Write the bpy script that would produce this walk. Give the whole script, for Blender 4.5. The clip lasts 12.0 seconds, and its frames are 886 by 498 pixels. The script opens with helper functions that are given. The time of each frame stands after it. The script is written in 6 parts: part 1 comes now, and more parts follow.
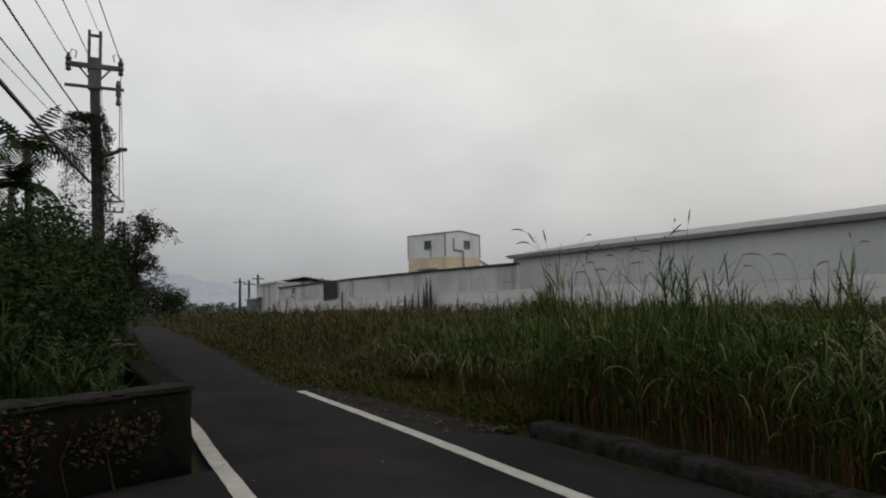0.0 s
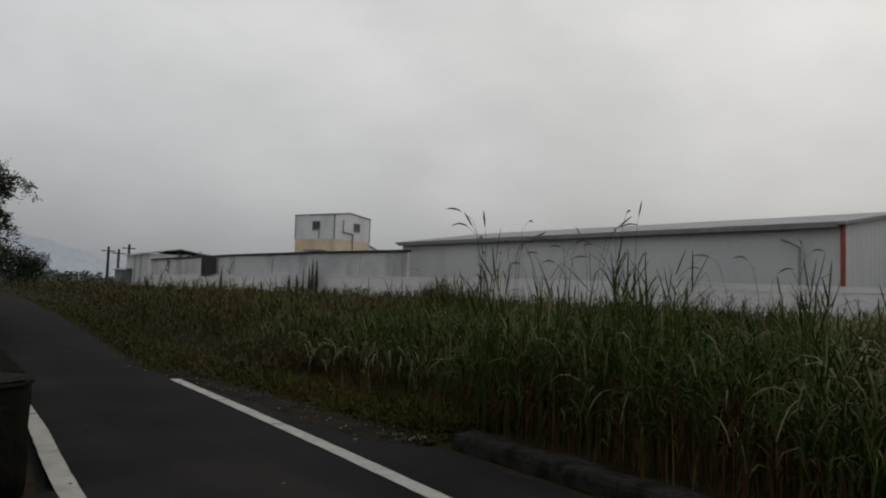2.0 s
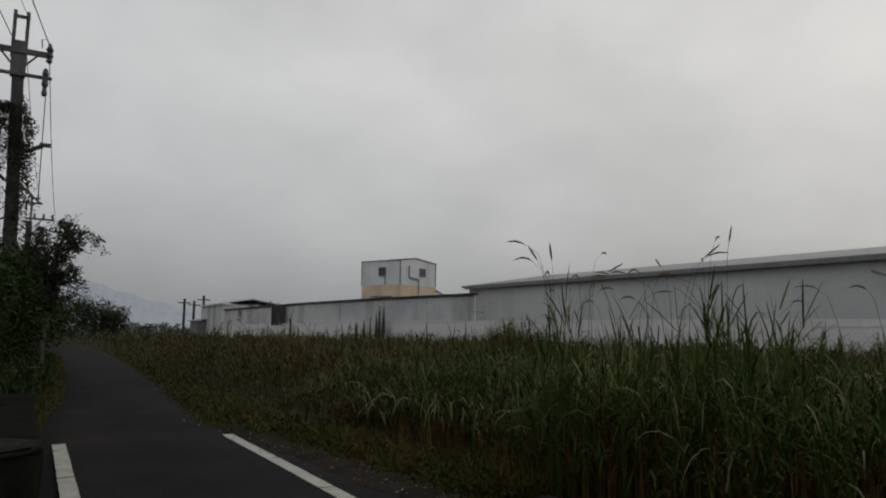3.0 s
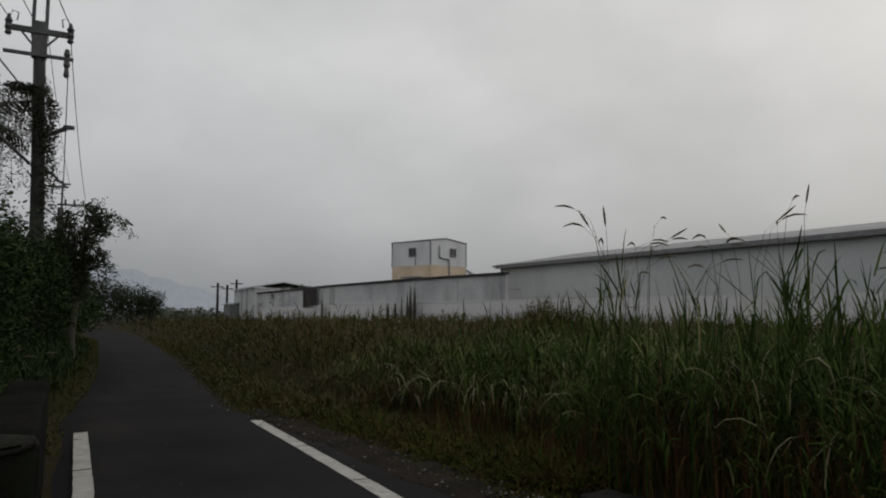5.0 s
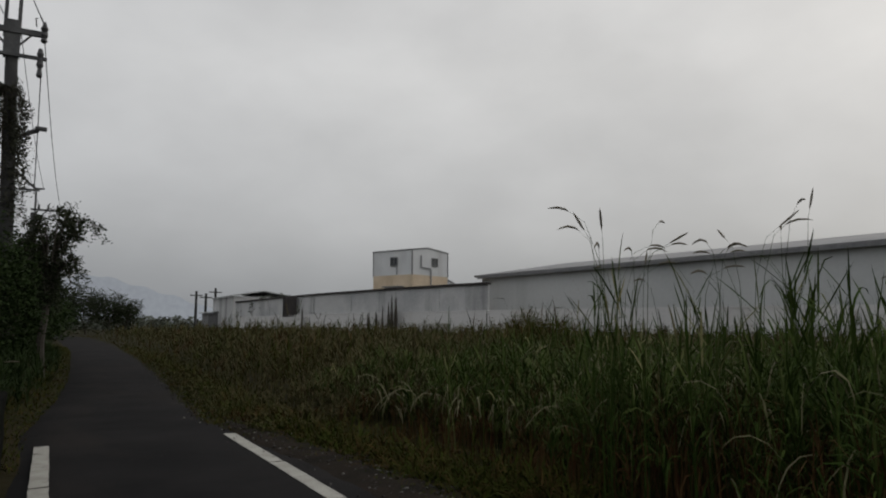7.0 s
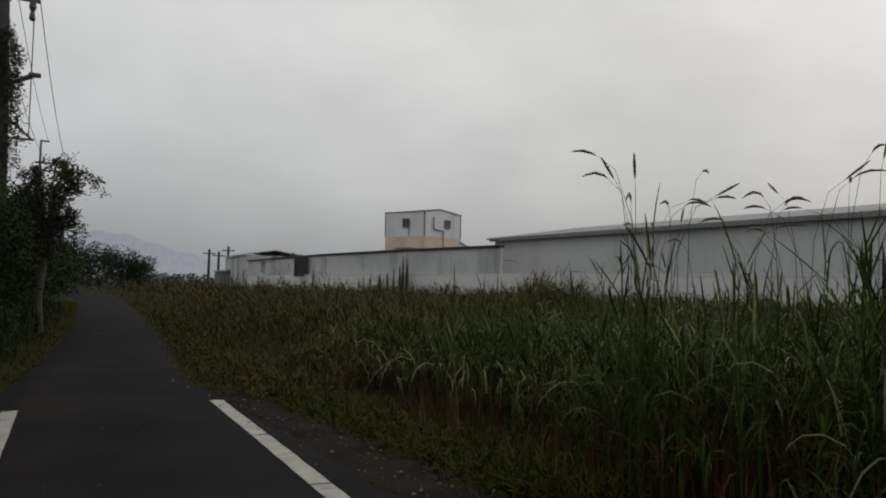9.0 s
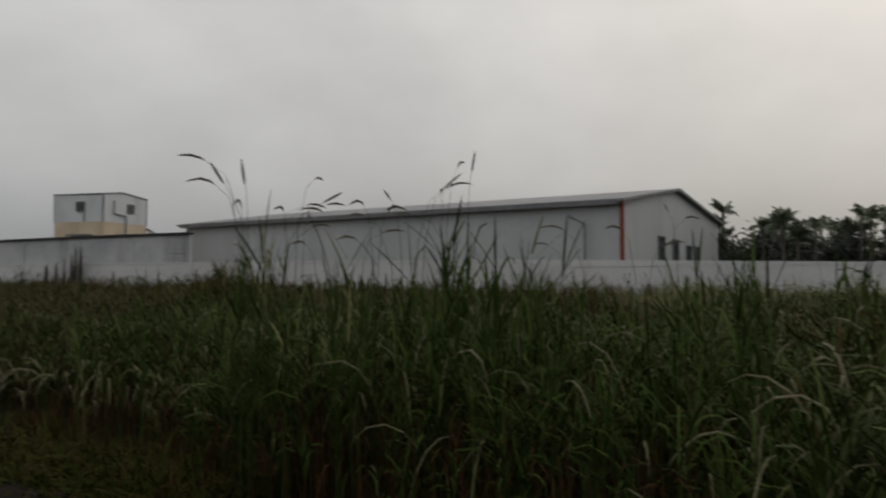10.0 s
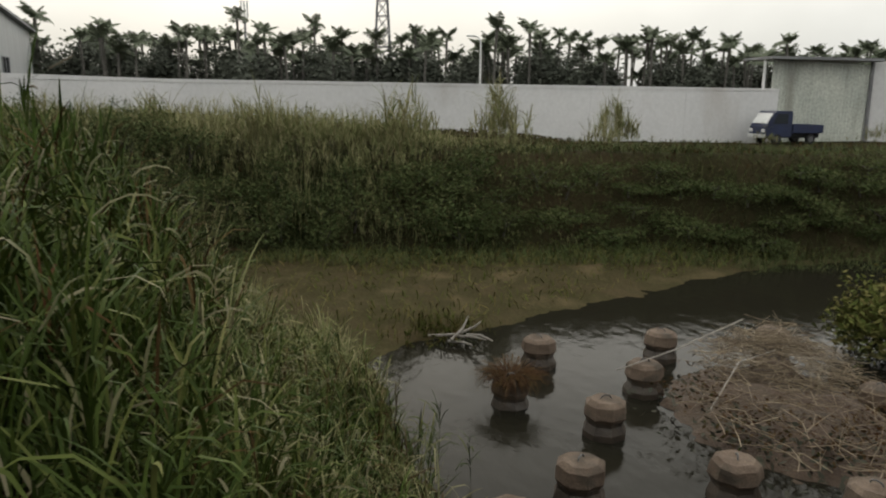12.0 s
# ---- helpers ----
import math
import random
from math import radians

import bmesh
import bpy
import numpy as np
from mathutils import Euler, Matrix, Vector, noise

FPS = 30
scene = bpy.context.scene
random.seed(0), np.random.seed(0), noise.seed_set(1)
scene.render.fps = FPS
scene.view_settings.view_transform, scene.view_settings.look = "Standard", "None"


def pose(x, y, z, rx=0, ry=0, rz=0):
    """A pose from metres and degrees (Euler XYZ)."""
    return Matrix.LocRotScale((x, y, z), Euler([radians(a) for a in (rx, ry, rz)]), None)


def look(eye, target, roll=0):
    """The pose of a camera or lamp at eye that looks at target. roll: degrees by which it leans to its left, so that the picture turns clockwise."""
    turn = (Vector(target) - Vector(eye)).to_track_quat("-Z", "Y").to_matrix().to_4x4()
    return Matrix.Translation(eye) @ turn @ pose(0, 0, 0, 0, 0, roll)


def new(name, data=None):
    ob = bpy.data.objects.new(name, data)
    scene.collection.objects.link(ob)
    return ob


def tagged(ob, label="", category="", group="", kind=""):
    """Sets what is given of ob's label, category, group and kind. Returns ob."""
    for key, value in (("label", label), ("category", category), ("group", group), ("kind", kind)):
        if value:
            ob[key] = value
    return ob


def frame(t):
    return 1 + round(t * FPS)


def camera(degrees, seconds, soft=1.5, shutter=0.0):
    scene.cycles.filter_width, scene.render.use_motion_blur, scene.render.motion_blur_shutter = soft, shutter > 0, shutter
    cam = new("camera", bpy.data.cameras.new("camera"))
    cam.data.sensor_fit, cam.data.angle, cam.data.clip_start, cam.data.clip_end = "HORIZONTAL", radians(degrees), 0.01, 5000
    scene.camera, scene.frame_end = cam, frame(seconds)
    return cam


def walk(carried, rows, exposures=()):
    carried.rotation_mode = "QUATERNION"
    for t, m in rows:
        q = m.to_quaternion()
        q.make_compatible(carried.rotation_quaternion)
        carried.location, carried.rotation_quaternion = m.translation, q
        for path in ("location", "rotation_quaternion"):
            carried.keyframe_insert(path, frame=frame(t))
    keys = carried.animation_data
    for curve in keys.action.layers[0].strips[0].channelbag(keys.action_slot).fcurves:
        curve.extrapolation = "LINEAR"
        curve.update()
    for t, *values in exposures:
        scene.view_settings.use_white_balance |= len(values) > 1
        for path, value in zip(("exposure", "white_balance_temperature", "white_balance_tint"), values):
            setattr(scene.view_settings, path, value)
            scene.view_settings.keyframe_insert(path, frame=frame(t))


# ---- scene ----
cam = camera(63.3, 12.0, soft=2.0, shutter=0.12)
PATH = [
    (0, (-0.069, -0.655, 1.445), (0.826, 1.127, 1.607), -1.4),
    (0.5, (-0.146, -0.309, 1.439), (0.896, 1.394, 1.552), -0.0),
    (1, (-0.079, -0.003, 1.406), (1.006, 1.677, 1.455), 0.4),
    (1.5, (0.139, 0.298, 1.433), (1.127, 2.034, 1.534), 0.5),
    (2, (0.186, 0.664, 1.467), (1.353, 2.283, 1.593), 2.0),
    (2.5, (0.468, 1.02, 1.455), (1.597, 2.663, 1.607), 3.2),
    (3, (0.69, 1.277, 1.474), (1.694, 2.99, 1.717), 0.7),
    (5, (0.961, 1.913, 1.448), (1.896, 3.67, 1.637), -0.1),
    (5.5, (1.047, 1.962, 1.465), (1.987, 3.718, 1.643), 2.1),
    (6, (1.053, 2.048, 1.43), (1.979, 3.817, 1.544), 0.7),
    (6.5, (0.977, 2.145, 1.454), (1.999, 3.851, 1.66), -1.7),
    (7, (1.101, 2.255, 1.433), (2.08, 3.985, 1.65), 0.2),
    (9, (1.6, 2.976, 1.442), (2.552, 4.731, 1.555), 1.3),
    (9.5, (1.859, 2.803, 1.496), (2.897, 4.502, 1.688), 2.8),
    (10, (1.984, 2.526, 1.569), (3.557, 3.758, 1.652), -0.0),
    (10.5, (2.213, 2.341, 1.588), (4.164, 2.782, 1.578), 2.4),
    (11, (2.361, 2.135, 1.658), (4.357, 2.076, 1.548), 1.6),
    (11.5, (2.67, 1.884, 1.66), (4.642, 1.695, 1.385), 2.2),
    (12, (2.994, 1.605, 1.58), (4.914, 1.226, 1.17), 0.6),
]
EXPOSURE = [(0, 0.2, 6450, 10), (0.5, 0.04, 6420, 10), (1, -0.02, 6400, 10), (2.5, -0.1, 6400, 10), (3, -0.16, 6400, 10), (5, -0.14, 6400, 10), (7, -0.12, 6400, 10), (9, 0.02, 6450, 10), (9.5, -0.05, 6450, 10), (10, -0.2, 6500, 10), (10.5, -0.2, 6650, 9), (11, 0.1, 6750, 8), (11.5, 0.42, 6800, 7), (12, 0.95, 6700, 7)]
walk(cam, [(t, look(eye, target, roll)) for t, eye, target, roll in PATH], EXPOSURE)
# ---------------------------------------------------------------- world and light
world = bpy.data.worlds.new("overcast")
scene.world = world
world.use_nodes = True
wn, wl = world.node_tree.nodes, world.node_tree.links
wn.clear()
w_out = wn.new("ShaderNodeOutputWorld")
w_bg = wn.new("ShaderNodeBackground")
w_sky = wn.new("ShaderNodeTexSky")
w_sky.sky_type = "NISHITA"
w_sky.sun_disc = False
w_sky.sun_elevation = radians(34)
w_sky.sun_rotation = radians(88)
w_sky.dust_density = 4.0
w_scale = wn.new("ShaderNodeMix")
w_scale.data_type, w_scale.blend_type = "RGBA", "MULTIPLY"
w_scale.inputs[0].default_value = 1.0
w_scale.inputs[7].default_value = (0.10, 0.10, 0.10, 1)
wl.new(w_sky.outputs[0], w_scale.inputs[6])
w_tc = wn.new("ShaderNodeTexCoord")
w_sep = wn.new("ShaderNodeSeparateXYZ")
wl.new(w_tc.outputs["Generated"], w_sep.inputs[0])
# cloud layer: grey, brighter overhead, a little warmer towards the veiled sun
w_ramp = wn.new("ShaderNodeValToRGB")
wl.new(w_sep.outputs[2], w_ramp.inputs[0])
w_ramp.color_ramp.elements[0].position, w_ramp.color_ramp.elements[0].color = 0.0, (0.265, 0.28, 0.30, 1)
w_ramp.color_ramp.elements[1].position, w_ramp.color_ramp.elements[1].color = 1.0, (0.60, 0.605, 0.61, 1)
for pos_, col_ in ((0.06, (0.345, 0.355, 0.368, 1)), (0.13, (0.475, 0.48, 0.485, 1)), (0.34, (0.68, 0.68, 0.675, 1)), (0.6, (0.65, 0.65, 0.65, 1))):
    e_ = w_ramp.color_ramp.elements.new(pos_)
    e_.color = col_
w_map = wn.new("ShaderNodeMapping")
w_map.inputs["Scale"].default_value = (1.8, 1.8, 3.0)
wl.new(w_tc.outputs["Generated"], w_map.inputs[0])
w_noise = wn.new("ShaderNodeTexNoise")
w_noise.inputs["Scale"].default_value, w_noise.inputs["Detail"].default_value = 2.2, 6.0
wl.new(w_map.outputs[0], w_noise.inputs[0])
w_nr = wn.new("ShaderNodeMapRange")
w_nr.inputs[1].default_value, w_nr.inputs[2].default_value = 0.3, 0.75
w_nr.inputs[3].default_value, w_nr.inputs[4].default_value = 0.90, 1.10
wl.new(w_noise.outputs[0], w_nr.inputs[0])
w_mul = wn.new("ShaderNodeMix")
w_mul.data_type, w_mul.blend_type = "RGBA", "MULTIPLY"
w_mul.inputs[0].default_value = 1.0
wl.new(w_ramp.outputs[0], w_mul.inputs[6])
wl.new(w_nr.outputs[0], w_mul.inputs[7])
w_sunr = wn.new("ShaderNodeMapRange")
w_sunr.inputs[1].default_value, w_sunr.inputs[2].default_value = -0.2, 1.0
w_sunr.inputs[3].default_value, w_sunr.inputs[4].default_value = 0.0, 1.0
wl.new(w_sep.outputs[0], w_sunr.inputs[0])
w_warm = wn.new("ShaderNodeMix")
w_warm.data_type, w_warm.blend_type = "RGBA", "MULTIPLY"
wl.new(w_sunr.outputs[0], w_warm.inputs[0])
wl.new(w_mul.outputs[2], w_warm.inputs[6])
w_warm.inputs[7].default_value = (1.12, 1.09, 1.04, 1)
w_mix = wn.new("ShaderNodeMix")
w_mix.data_type = "RGBA"
w_mix.inputs[0].default_value = 0.93
wl.new(w_scale.outputs[2], w_mix.inputs[6])
wl.new(w_warm.outputs[2], w_mix.inputs[7])
wl.new(w_mix.outputs[2], w_bg.inputs[0])
w_bg.inputs[1].default_value = 1.0
wl.new(w_bg.outputs[0], w_out.inputs[0])

sun_data = bpy.data.lights.new("sun", "SUN")
sun_data.energy, sun_data.angle, sun_data.color = 0.5, radians(85), (1.0, 0.96, 0.9)
sun = new("sun", sun_data)
sun.matrix_world = look((40, 1.4, 27), (0, 0, 0))


# ---------------------------------------------------------------- materials
def material(name, colors, rough=0.8, scale=3.0, fine=40.0, bump=0.3, stretch=(1, 1, 1), island=False,
             metal=0.0, spec=0.3, stain=None, stain_scale=(1, 1, 1), stain_amt=0.5, stain_low=0.52, bump_dist=0.02, emit=None, grain_amt=0.2):
    """Principled material: colours blended by a broad noise, a fine grain, an optional stain layer."""
    m = bpy.data.materials.new(name)
    m.use_nodes = True
    n, l = m.node_tree.nodes, m.node_tree.links
    b = n["Principled BSDF"]
    b.inputs["Roughness"].default_value = rough
    b.inputs["Metallic"].default_value = metal
    b.inputs["Specular IOR Level"].default_value = spec
    geo = n.new("ShaderNodeNewGeometry")
    mp = n.new("ShaderNodeMapping")
    mp.inputs["Scale"].default_value = stretch
    l.new(geo.outputs["Position"], mp.inputs[0])
    big = n.new("ShaderNodeTexNoise")
    big.inputs["Scale"].default_value, big.inputs["Detail"].default_value = scale, 4.0
    l.new(mp.outputs[0], big.inputs[0])
    ramp = n.new("ShaderNodeValToRGB")
    els = ramp.color_ramp.elements
    k = len(colors)
    els[0].position, els[0].color = (0.0 if island else 0.32), (*colors[0], 1)
    els[1].position, els[1].color = (1.0 if island else 0.68), (*colors[-1], 1)
    for i in range(1, k - 1):
        f = i / (k - 1)
        e = els.new(f if island else 0.32 + 0.36 * f)
        e.color = (*colors[i], 1)
    if island:
        add = n.new("ShaderNodeMath")
        add.operation = "MULTIPLY_ADD"
        l.new(geo.outputs["Random Per Island"], add.inputs[0])
        add.inputs[1].default_value = 0.75
        half = n.new("ShaderNodeMath")
        half.operation = "MULTIPLY_ADD"
        l.new(big.outputs[0], half.inputs[0])
        half.inputs[1].default_value, half.inputs[2].default_value = 0.9, -0.32
        l.new(half.outputs[0], add.inputs[2])
        l.new(add.outputs[0], ramp.inputs[0])
    else:
        l.new(big.outputs[0], ramp.inputs[0])
    col = ramp.outputs[0]
    grain = n.new("ShaderNodeTexNoise")
    grain.inputs["Scale"].default_value, grain.inputs["Detail"].default_value = fine, 3.0
    l.new(mp.outputs[0], grain.inputs[0])
    gr = n.new("ShaderNodeMapRange")
    gr.inputs[1].default_value, gr.inputs[2].default_value = 0.3, 0.7
    gr.inputs[3].default_value, gr.inputs[4].default_value = 1 - grain_amt, 1 + grain_amt
    l.new(grain.outputs[0], gr.inputs[0])
    mul = n.new("ShaderNodeMix")
    mul.data_type, mul.blend_type = "RGBA", "MULTIPLY"
    mul.inputs[0].default_value = 1.0
    l.new(col, mul.inputs[6])
    l.new(gr.outputs[0], mul.inputs[7])
    col = mul.outputs[2]
    if stain:
        sm = n.new("ShaderNodeMapping")
        sm.inputs["Scale"].default_value = stain_scale
        l.new(geo.outputs["Position"], sm.inputs[0])
        sn = n.new("ShaderNodeTexNoise")
        sn.inputs["Scale"].default_value, sn.inputs["Detail"].default_value = 1.0, 5.0
        l.new(sm.outputs[0], sn.inputs[0])
        sr = n.new("ShaderNodeMapRange")
        sr.inputs[1].default_value, sr.inputs[2].default_value = stain_low, stain_low + 0.2
        sr.inputs[3].default_value, sr.inputs[4].default_value = 0.0, stain_amt
        l.new(sn.outputs[0], sr.inputs[0])
        smix = n.new("ShaderNodeMix")
        smix.data_type = "RGBA"
        l.new(sr.outputs[0], smix.inputs[0])
        l.new(col, smix.inputs[6])
        smix.inputs[7].default_value = (*stain, 1)
        col = smix.outputs[2]
    l.new(col, b.inputs["Base Color"])
    if bump:
        bp = n.new("ShaderNodeBump")
        bp.inputs["Strength"].default_value, bp.inputs["Distance"].default_value = bump, bump_dist
        l.new(grain.outputs[0], bp.inputs["Height"])
        l.new(bp.outputs[0], b.inputs["Normal"])
    if emit:
        b.inputs["Emission Color"].default_value, b.inputs["Emission Strength"].default_value = (*emit, 1), 1.0
    return m


M_ground = material("ground_soil", [(0.018, 0.020, 0.009), (0.028, 0.024, 0.012), (0.015, 0.020, 0.007)], 0.97, 0.35, 9.0, 0.6, spec=0.03, bump_dist=0.05, stain=(0.05, 0.036, 0.02), stain_scale=(0.12, 0.12, 0.12), stain_amt=0.7)
M_silt = material("silt", [(0.06, 0.0464, 0.024), (0.0416, 0.0368, 0.016), (0.088, 0.068, 0.036)], 0.95, 0.8, 14, 0.5, spec=0.05, bump_dist=0.04)
M_mud = material("wet_brown_mud", [(0.040, 0.026, 0.017), (0.075, 0.050, 0.033), (0.055, 0.040, 0.026)], 0.6, 1.6, 26, 0.8, spec=0.25, bump_dist=0.04)
M_asphalt = material("asphalt", [(0.014, 0.0135, 0.0138), (0.0235, 0.0222, 0.0222)], 0.95, 0.7, 160, 0.5, spec=0.03, bump_dist=0.006, stain=(0.030, 0.0265, 0.024), stain_scale=(0.9, 0.25, 1), stain_amt=0.7)
M_line = material("road_paint", [(0.30, 0.29, 0.255), (0.40, 0.39, 0.35)], 0.8, 4.0, 90, 0.3, stain=(0.07, 0.065, 0.06), stain_scale=(7, 7, 1), stain_amt=0.85, stain_low=0.6, bump_dist=0.004)
M_crumb = material("crumbled_shoulder", [(0.0156, 0.0138, 0.0114), (0.0288, 0.0228, 0.018)], 0.97, 2.5, 45, 0.8, spec=0.03, bump_dist=0.02)
# near-black all over, with green-black patches at random
M_conc_dark = material("near_black_concrete", [(0.003, 0.0029, 0.0026), (0.0097, 0.0089, 0.0078), (0.0022, 0.0026, 0.0019)], 0.97, 2.2, 35, 0.7, spec=0.03, stain=(0.007, 0.009, 0.005), stain_scale=(2.2, 2.2, 1.2), stain_amt=0.85, stain_low=0.44)
M_conc_pier = material("river_concrete", [(0.0892, 0.0624, 0.0444), (0.153, 0.1131, 0.0829)], 0.85, 3.0, 45, 0.6, stain=(0.05, 0.042, 0.032), stain_scale=(3, 3, 5), stain_amt=0.8, stain_low=0.48)
M_wet = material("wet_concrete", [(0.035, 0.028, 0.022), (0.07, 0.055, 0.042)], 0.35, 4.0, 40, 0.5)
M_conc_deck = material("deck_concrete", [(0.10, 0.10, 0.095), (0.16, 0.155, 0.145)], 0.9, 1.5, 40, 0.4)
M_wall = material("weathered_white_wall", [(0.40, 0.405, 0.41), (0.52, 0.52, 0.515), (0.46, 0.465, 0.47)], 0.85, 0.25, 6, 0.05, grain_amt=0.08, stain=(0.085, 0.085, 0.085), stain_scale=(0.34, 0.34, 0.05), stain_amt=0.85, stain_low=0.53)
M_wall_low = material("whitewashed_boundary_wall", [(0.56, 0.555, 0.545), (0.65, 0.64, 0.63)], 0.85, 0.2, 6, 0.05, grain_amt=0.05, stain=(0.30, 0.25, 0.20), stain_scale=(0.35, 0.35, 0.12), stain_amt=0.5, stain_low=0.56)
M_coping = material("dark_coping", [(0.03, 0.028, 0.028), (0.06, 0.052, 0.05)], 0.9, 0.6, 12, 0.3)
M_shed = material("grey_sheet_metal", [(0.42, 0.435, 0.435), (0.49, 0.50, 0.495)], 0.55, 0.12, 3, 0.0, spec=0.3, grain_amt=0.03, stain=(0.34, 0.34, 0.33), stain_scale=(0.4, 0.4, 0.05), stain_amt=0.4)
M_roof = material("roof_sheet", [(0.17, 0.17, 0.175), (0.23, 0.23, 0.23)], 0.6, 0.3, 5, 0.0, grain_amt=0.05)
M_red = material("rusty_red_downpipe", [(0.22, 0.045, 0.03), (0.30, 0.07, 0.045)], 0.6, 2, 20, 0.2)
M_cream = material("cream_render", [(0.60, 0.48, 0.34), (0.68, 0.56, 0.42)], 0.85, 0.5, 8, 0.05, grain_amt=0.06, stain=(0.36, 0.28, 0.2), stain_scale=(0.5, 0.5, 0.15), stain_amt=0.5)
M_tower = material("tower_white_sheet", [(0.60, 0.61, 0.62), (0.68, 0.69, 0.69)], 0.6, 0.4, 6, 0.0, grain_amt=0.04, stain=(0.4, 0.4, 0.4), stain_scale=(0.6, 0.6, 0.1), stain_amt=0.4)
M_dark = material("dark_opening", [(0.03, 0.03, 0.033), (0.05, 0.05, 0.055)], 0.4, 1, 10, 0.1)
M_frame = material("grey_trim", [(0.14, 0.14, 0.145), (0.2, 0.2, 0.2)], 0.6, 2, 20, 0.1)
M_pipe = material("pvc_pipe", [(0.20, 0.21, 0.22), (0.27, 0.27, 0.28)], 0.5, 2, 20, 0.1)
M_gate = material("green_grey_corrugated", [(0.405, 0.4253, 0.378), (0.4995, 0.513, 0.4523)], 0.6, 0.5, 8, 0.1, stain=(0.16, 0.15, 0.12), stain_scale=(1.2, 1.2, 0.2), stain_amt=0.6, stain_low=0.5)
M_pole = material("pole_concrete", [(0.036, 0.036, 0.036), (0.06, 0.0584, 0.056)], 0.9, 2, 30, 0.3)
M_steel = material("dull_steel", [(0.07, 0.07, 0.072), (0.12, 0.12, 0.12)], 0.6, 3, 40, 0.1, metal=0.3)
M_porcelain = material("grey_porcelain", [(0.05, 0.05, 0.052), (0.085, 0.085, 0.088)], 0.3, 5, 40, 0.0)
M_cable = material("black_cable", [(0.02, 0.02, 0.02), (0.03, 0.03, 0.03)], 0.6, 5, 40, 0.0)
M_mast = material("mast_galvanised", [(0.14, 0.145, 0.15), (0.2, 0.2, 0.205)], 0.6, 2, 20, 0.0)
M_blue = material("blue_truck_paint", [(0.006, 0.0117, 0.0413), (0.009, 0.0169, 0.055)], 0.4, 1.5, 12, 0.0, spec=0.5)
M_tyre = material("tyre_rubber", [(0.012, 0.012, 0.012), (0.02, 0.02, 0.02)], 0.9, 5, 60, 0.2)
M_lampwhite = material("white_plastic", [(0.6, 0.6, 0.58), (0.7, 0.7, 0.68)], 0.5, 5, 40, 0.0)
GREEN = [(0.0224, 0.0392, 0.0078), (0.0358, 0.0605, 0.0123), (0.0291, 0.047, 0.0101), (0.0493, 0.0762, 0.0168), (0.0739, 0.0941, 0.0269), (0.2688, 0.2352, 0.1232)]
M_grass = material("reed_leaf", GREEN, 0.8, 0.5, 12, 0.0, island=True, spec=0.05)
M_bank_reed = material("fresh_reed_leaf", [(0.021, 0.0344, 0.0056), (0.0329, 0.0516, 0.0088), (0.0269, 0.043, 0.0071), (0.0509, 0.0717, 0.0144), (0.0838, 0.0947, 0.0248), (0.1796, 0.1663, 0.0679)], 0.6, 0.5, 12, 0.0, island=True, spec=0.08)
M_grass_dry = material("dry_reed", [(0.0313, 0.0138, 0.0064), (0.0534, 0.0248, 0.011), (0.0874, 0.057, 0.0239), (0.0423, 0.0221, 0.0092), (0.0276, 0.0313, 0.0082)], 0.9, 0.6, 12, 0.0, island=True, spec=0.05)
M_field = material("field_grass", [(0.0381, 0.044, 0.0151), (0.0535, 0.0572, 0.0219), (0.076, 0.0726, 0.0312), (0.1093, 0.088, 0.0474), (0.051, 0.0506, 0.0208)], 0.9, 0.25, 10, 0.0, island=True, spec=0.05)
M_verge = material("verge_weeds", [(0.0237, 0.0331, 0.0053), (0.0377, 0.0515, 0.0081), (0.0473, 0.0386, 0.0117), (0.0827, 0.0515, 0.0196)], 0.9, 0.8, 12, 0.0, island=True, spec=0.05)
M_scrub = material("bank_scrub_leaves", [(0.0337, 0.049, 0.0172), (0.0478, 0.0661, 0.022), (0.0612, 0.0784, 0.0275), (0.0857, 0.0918, 0.0355), (0.0416, 0.0563, 0.0195)], 0.8, 0.5, 12, 0.0, island=True, spec=0.1)
M_bar = material("bar_weed_leaves", [(0.0495, 0.066, 0.0165), (0.0825, 0.0936, 0.0248), (0.117, 0.1072, 0.0385), (0.1513, 0.117, 0.0482)], 0.9, 0.6, 12, 0.0, island=True, spec=0.05)
M_feather = material("feathery_grass", [(0.1125, 0.1361, 0.0547), (0.1767, 0.184, 0.0821), (0.257, 0.2318, 0.1278), (0.1366, 0.1519, 0.0639)], 0.9, 0.4, 12, 0.0, island=True, spec=0.05)
M_straw = material("pale_reed_leaf", [(0.062, 0.0651, 0.0279), (0.1054, 0.0992, 0.0496), (0.1612, 0.1457, 0.0868), (0.0806, 0.0744, 0.0341)], 0.75, 0.6, 12, 0.0, island=True, spec=0.15)
M_kerb = material("kerb_concrete", [(0.0135, 0.013, 0.0119), (0.0302, 0.0286, 0.026), (0.0094, 0.0098, 0.0078)], 0.95, 5.0, 60, 0.9, spec=0.04, stain=(0.012, 0.014, 0.008), stain_scale=(3, 3, 3), stain_amt=0.8, stain_low=0.5)
M_seed = material("seed_heads", [(0.10, 0.085, 0.06), (0.19, 0.165, 0.12)], 0.9, 3, 60, 0.4, island=True)
# shrub leaf; its dark tone also paints shade on near palms and lane-side reeds
M_leaf = material("shrub_and_shaded_leaves", [(0.0121, 0.0209, 0.0055), (0.0187, 0.033, 0.0088), (0.0286, 0.0462, 0.0132), (0.0154, 0.0264, 0.0066)], 0.75, 0.7, 12, 0.0, island=True, spec=0.08)
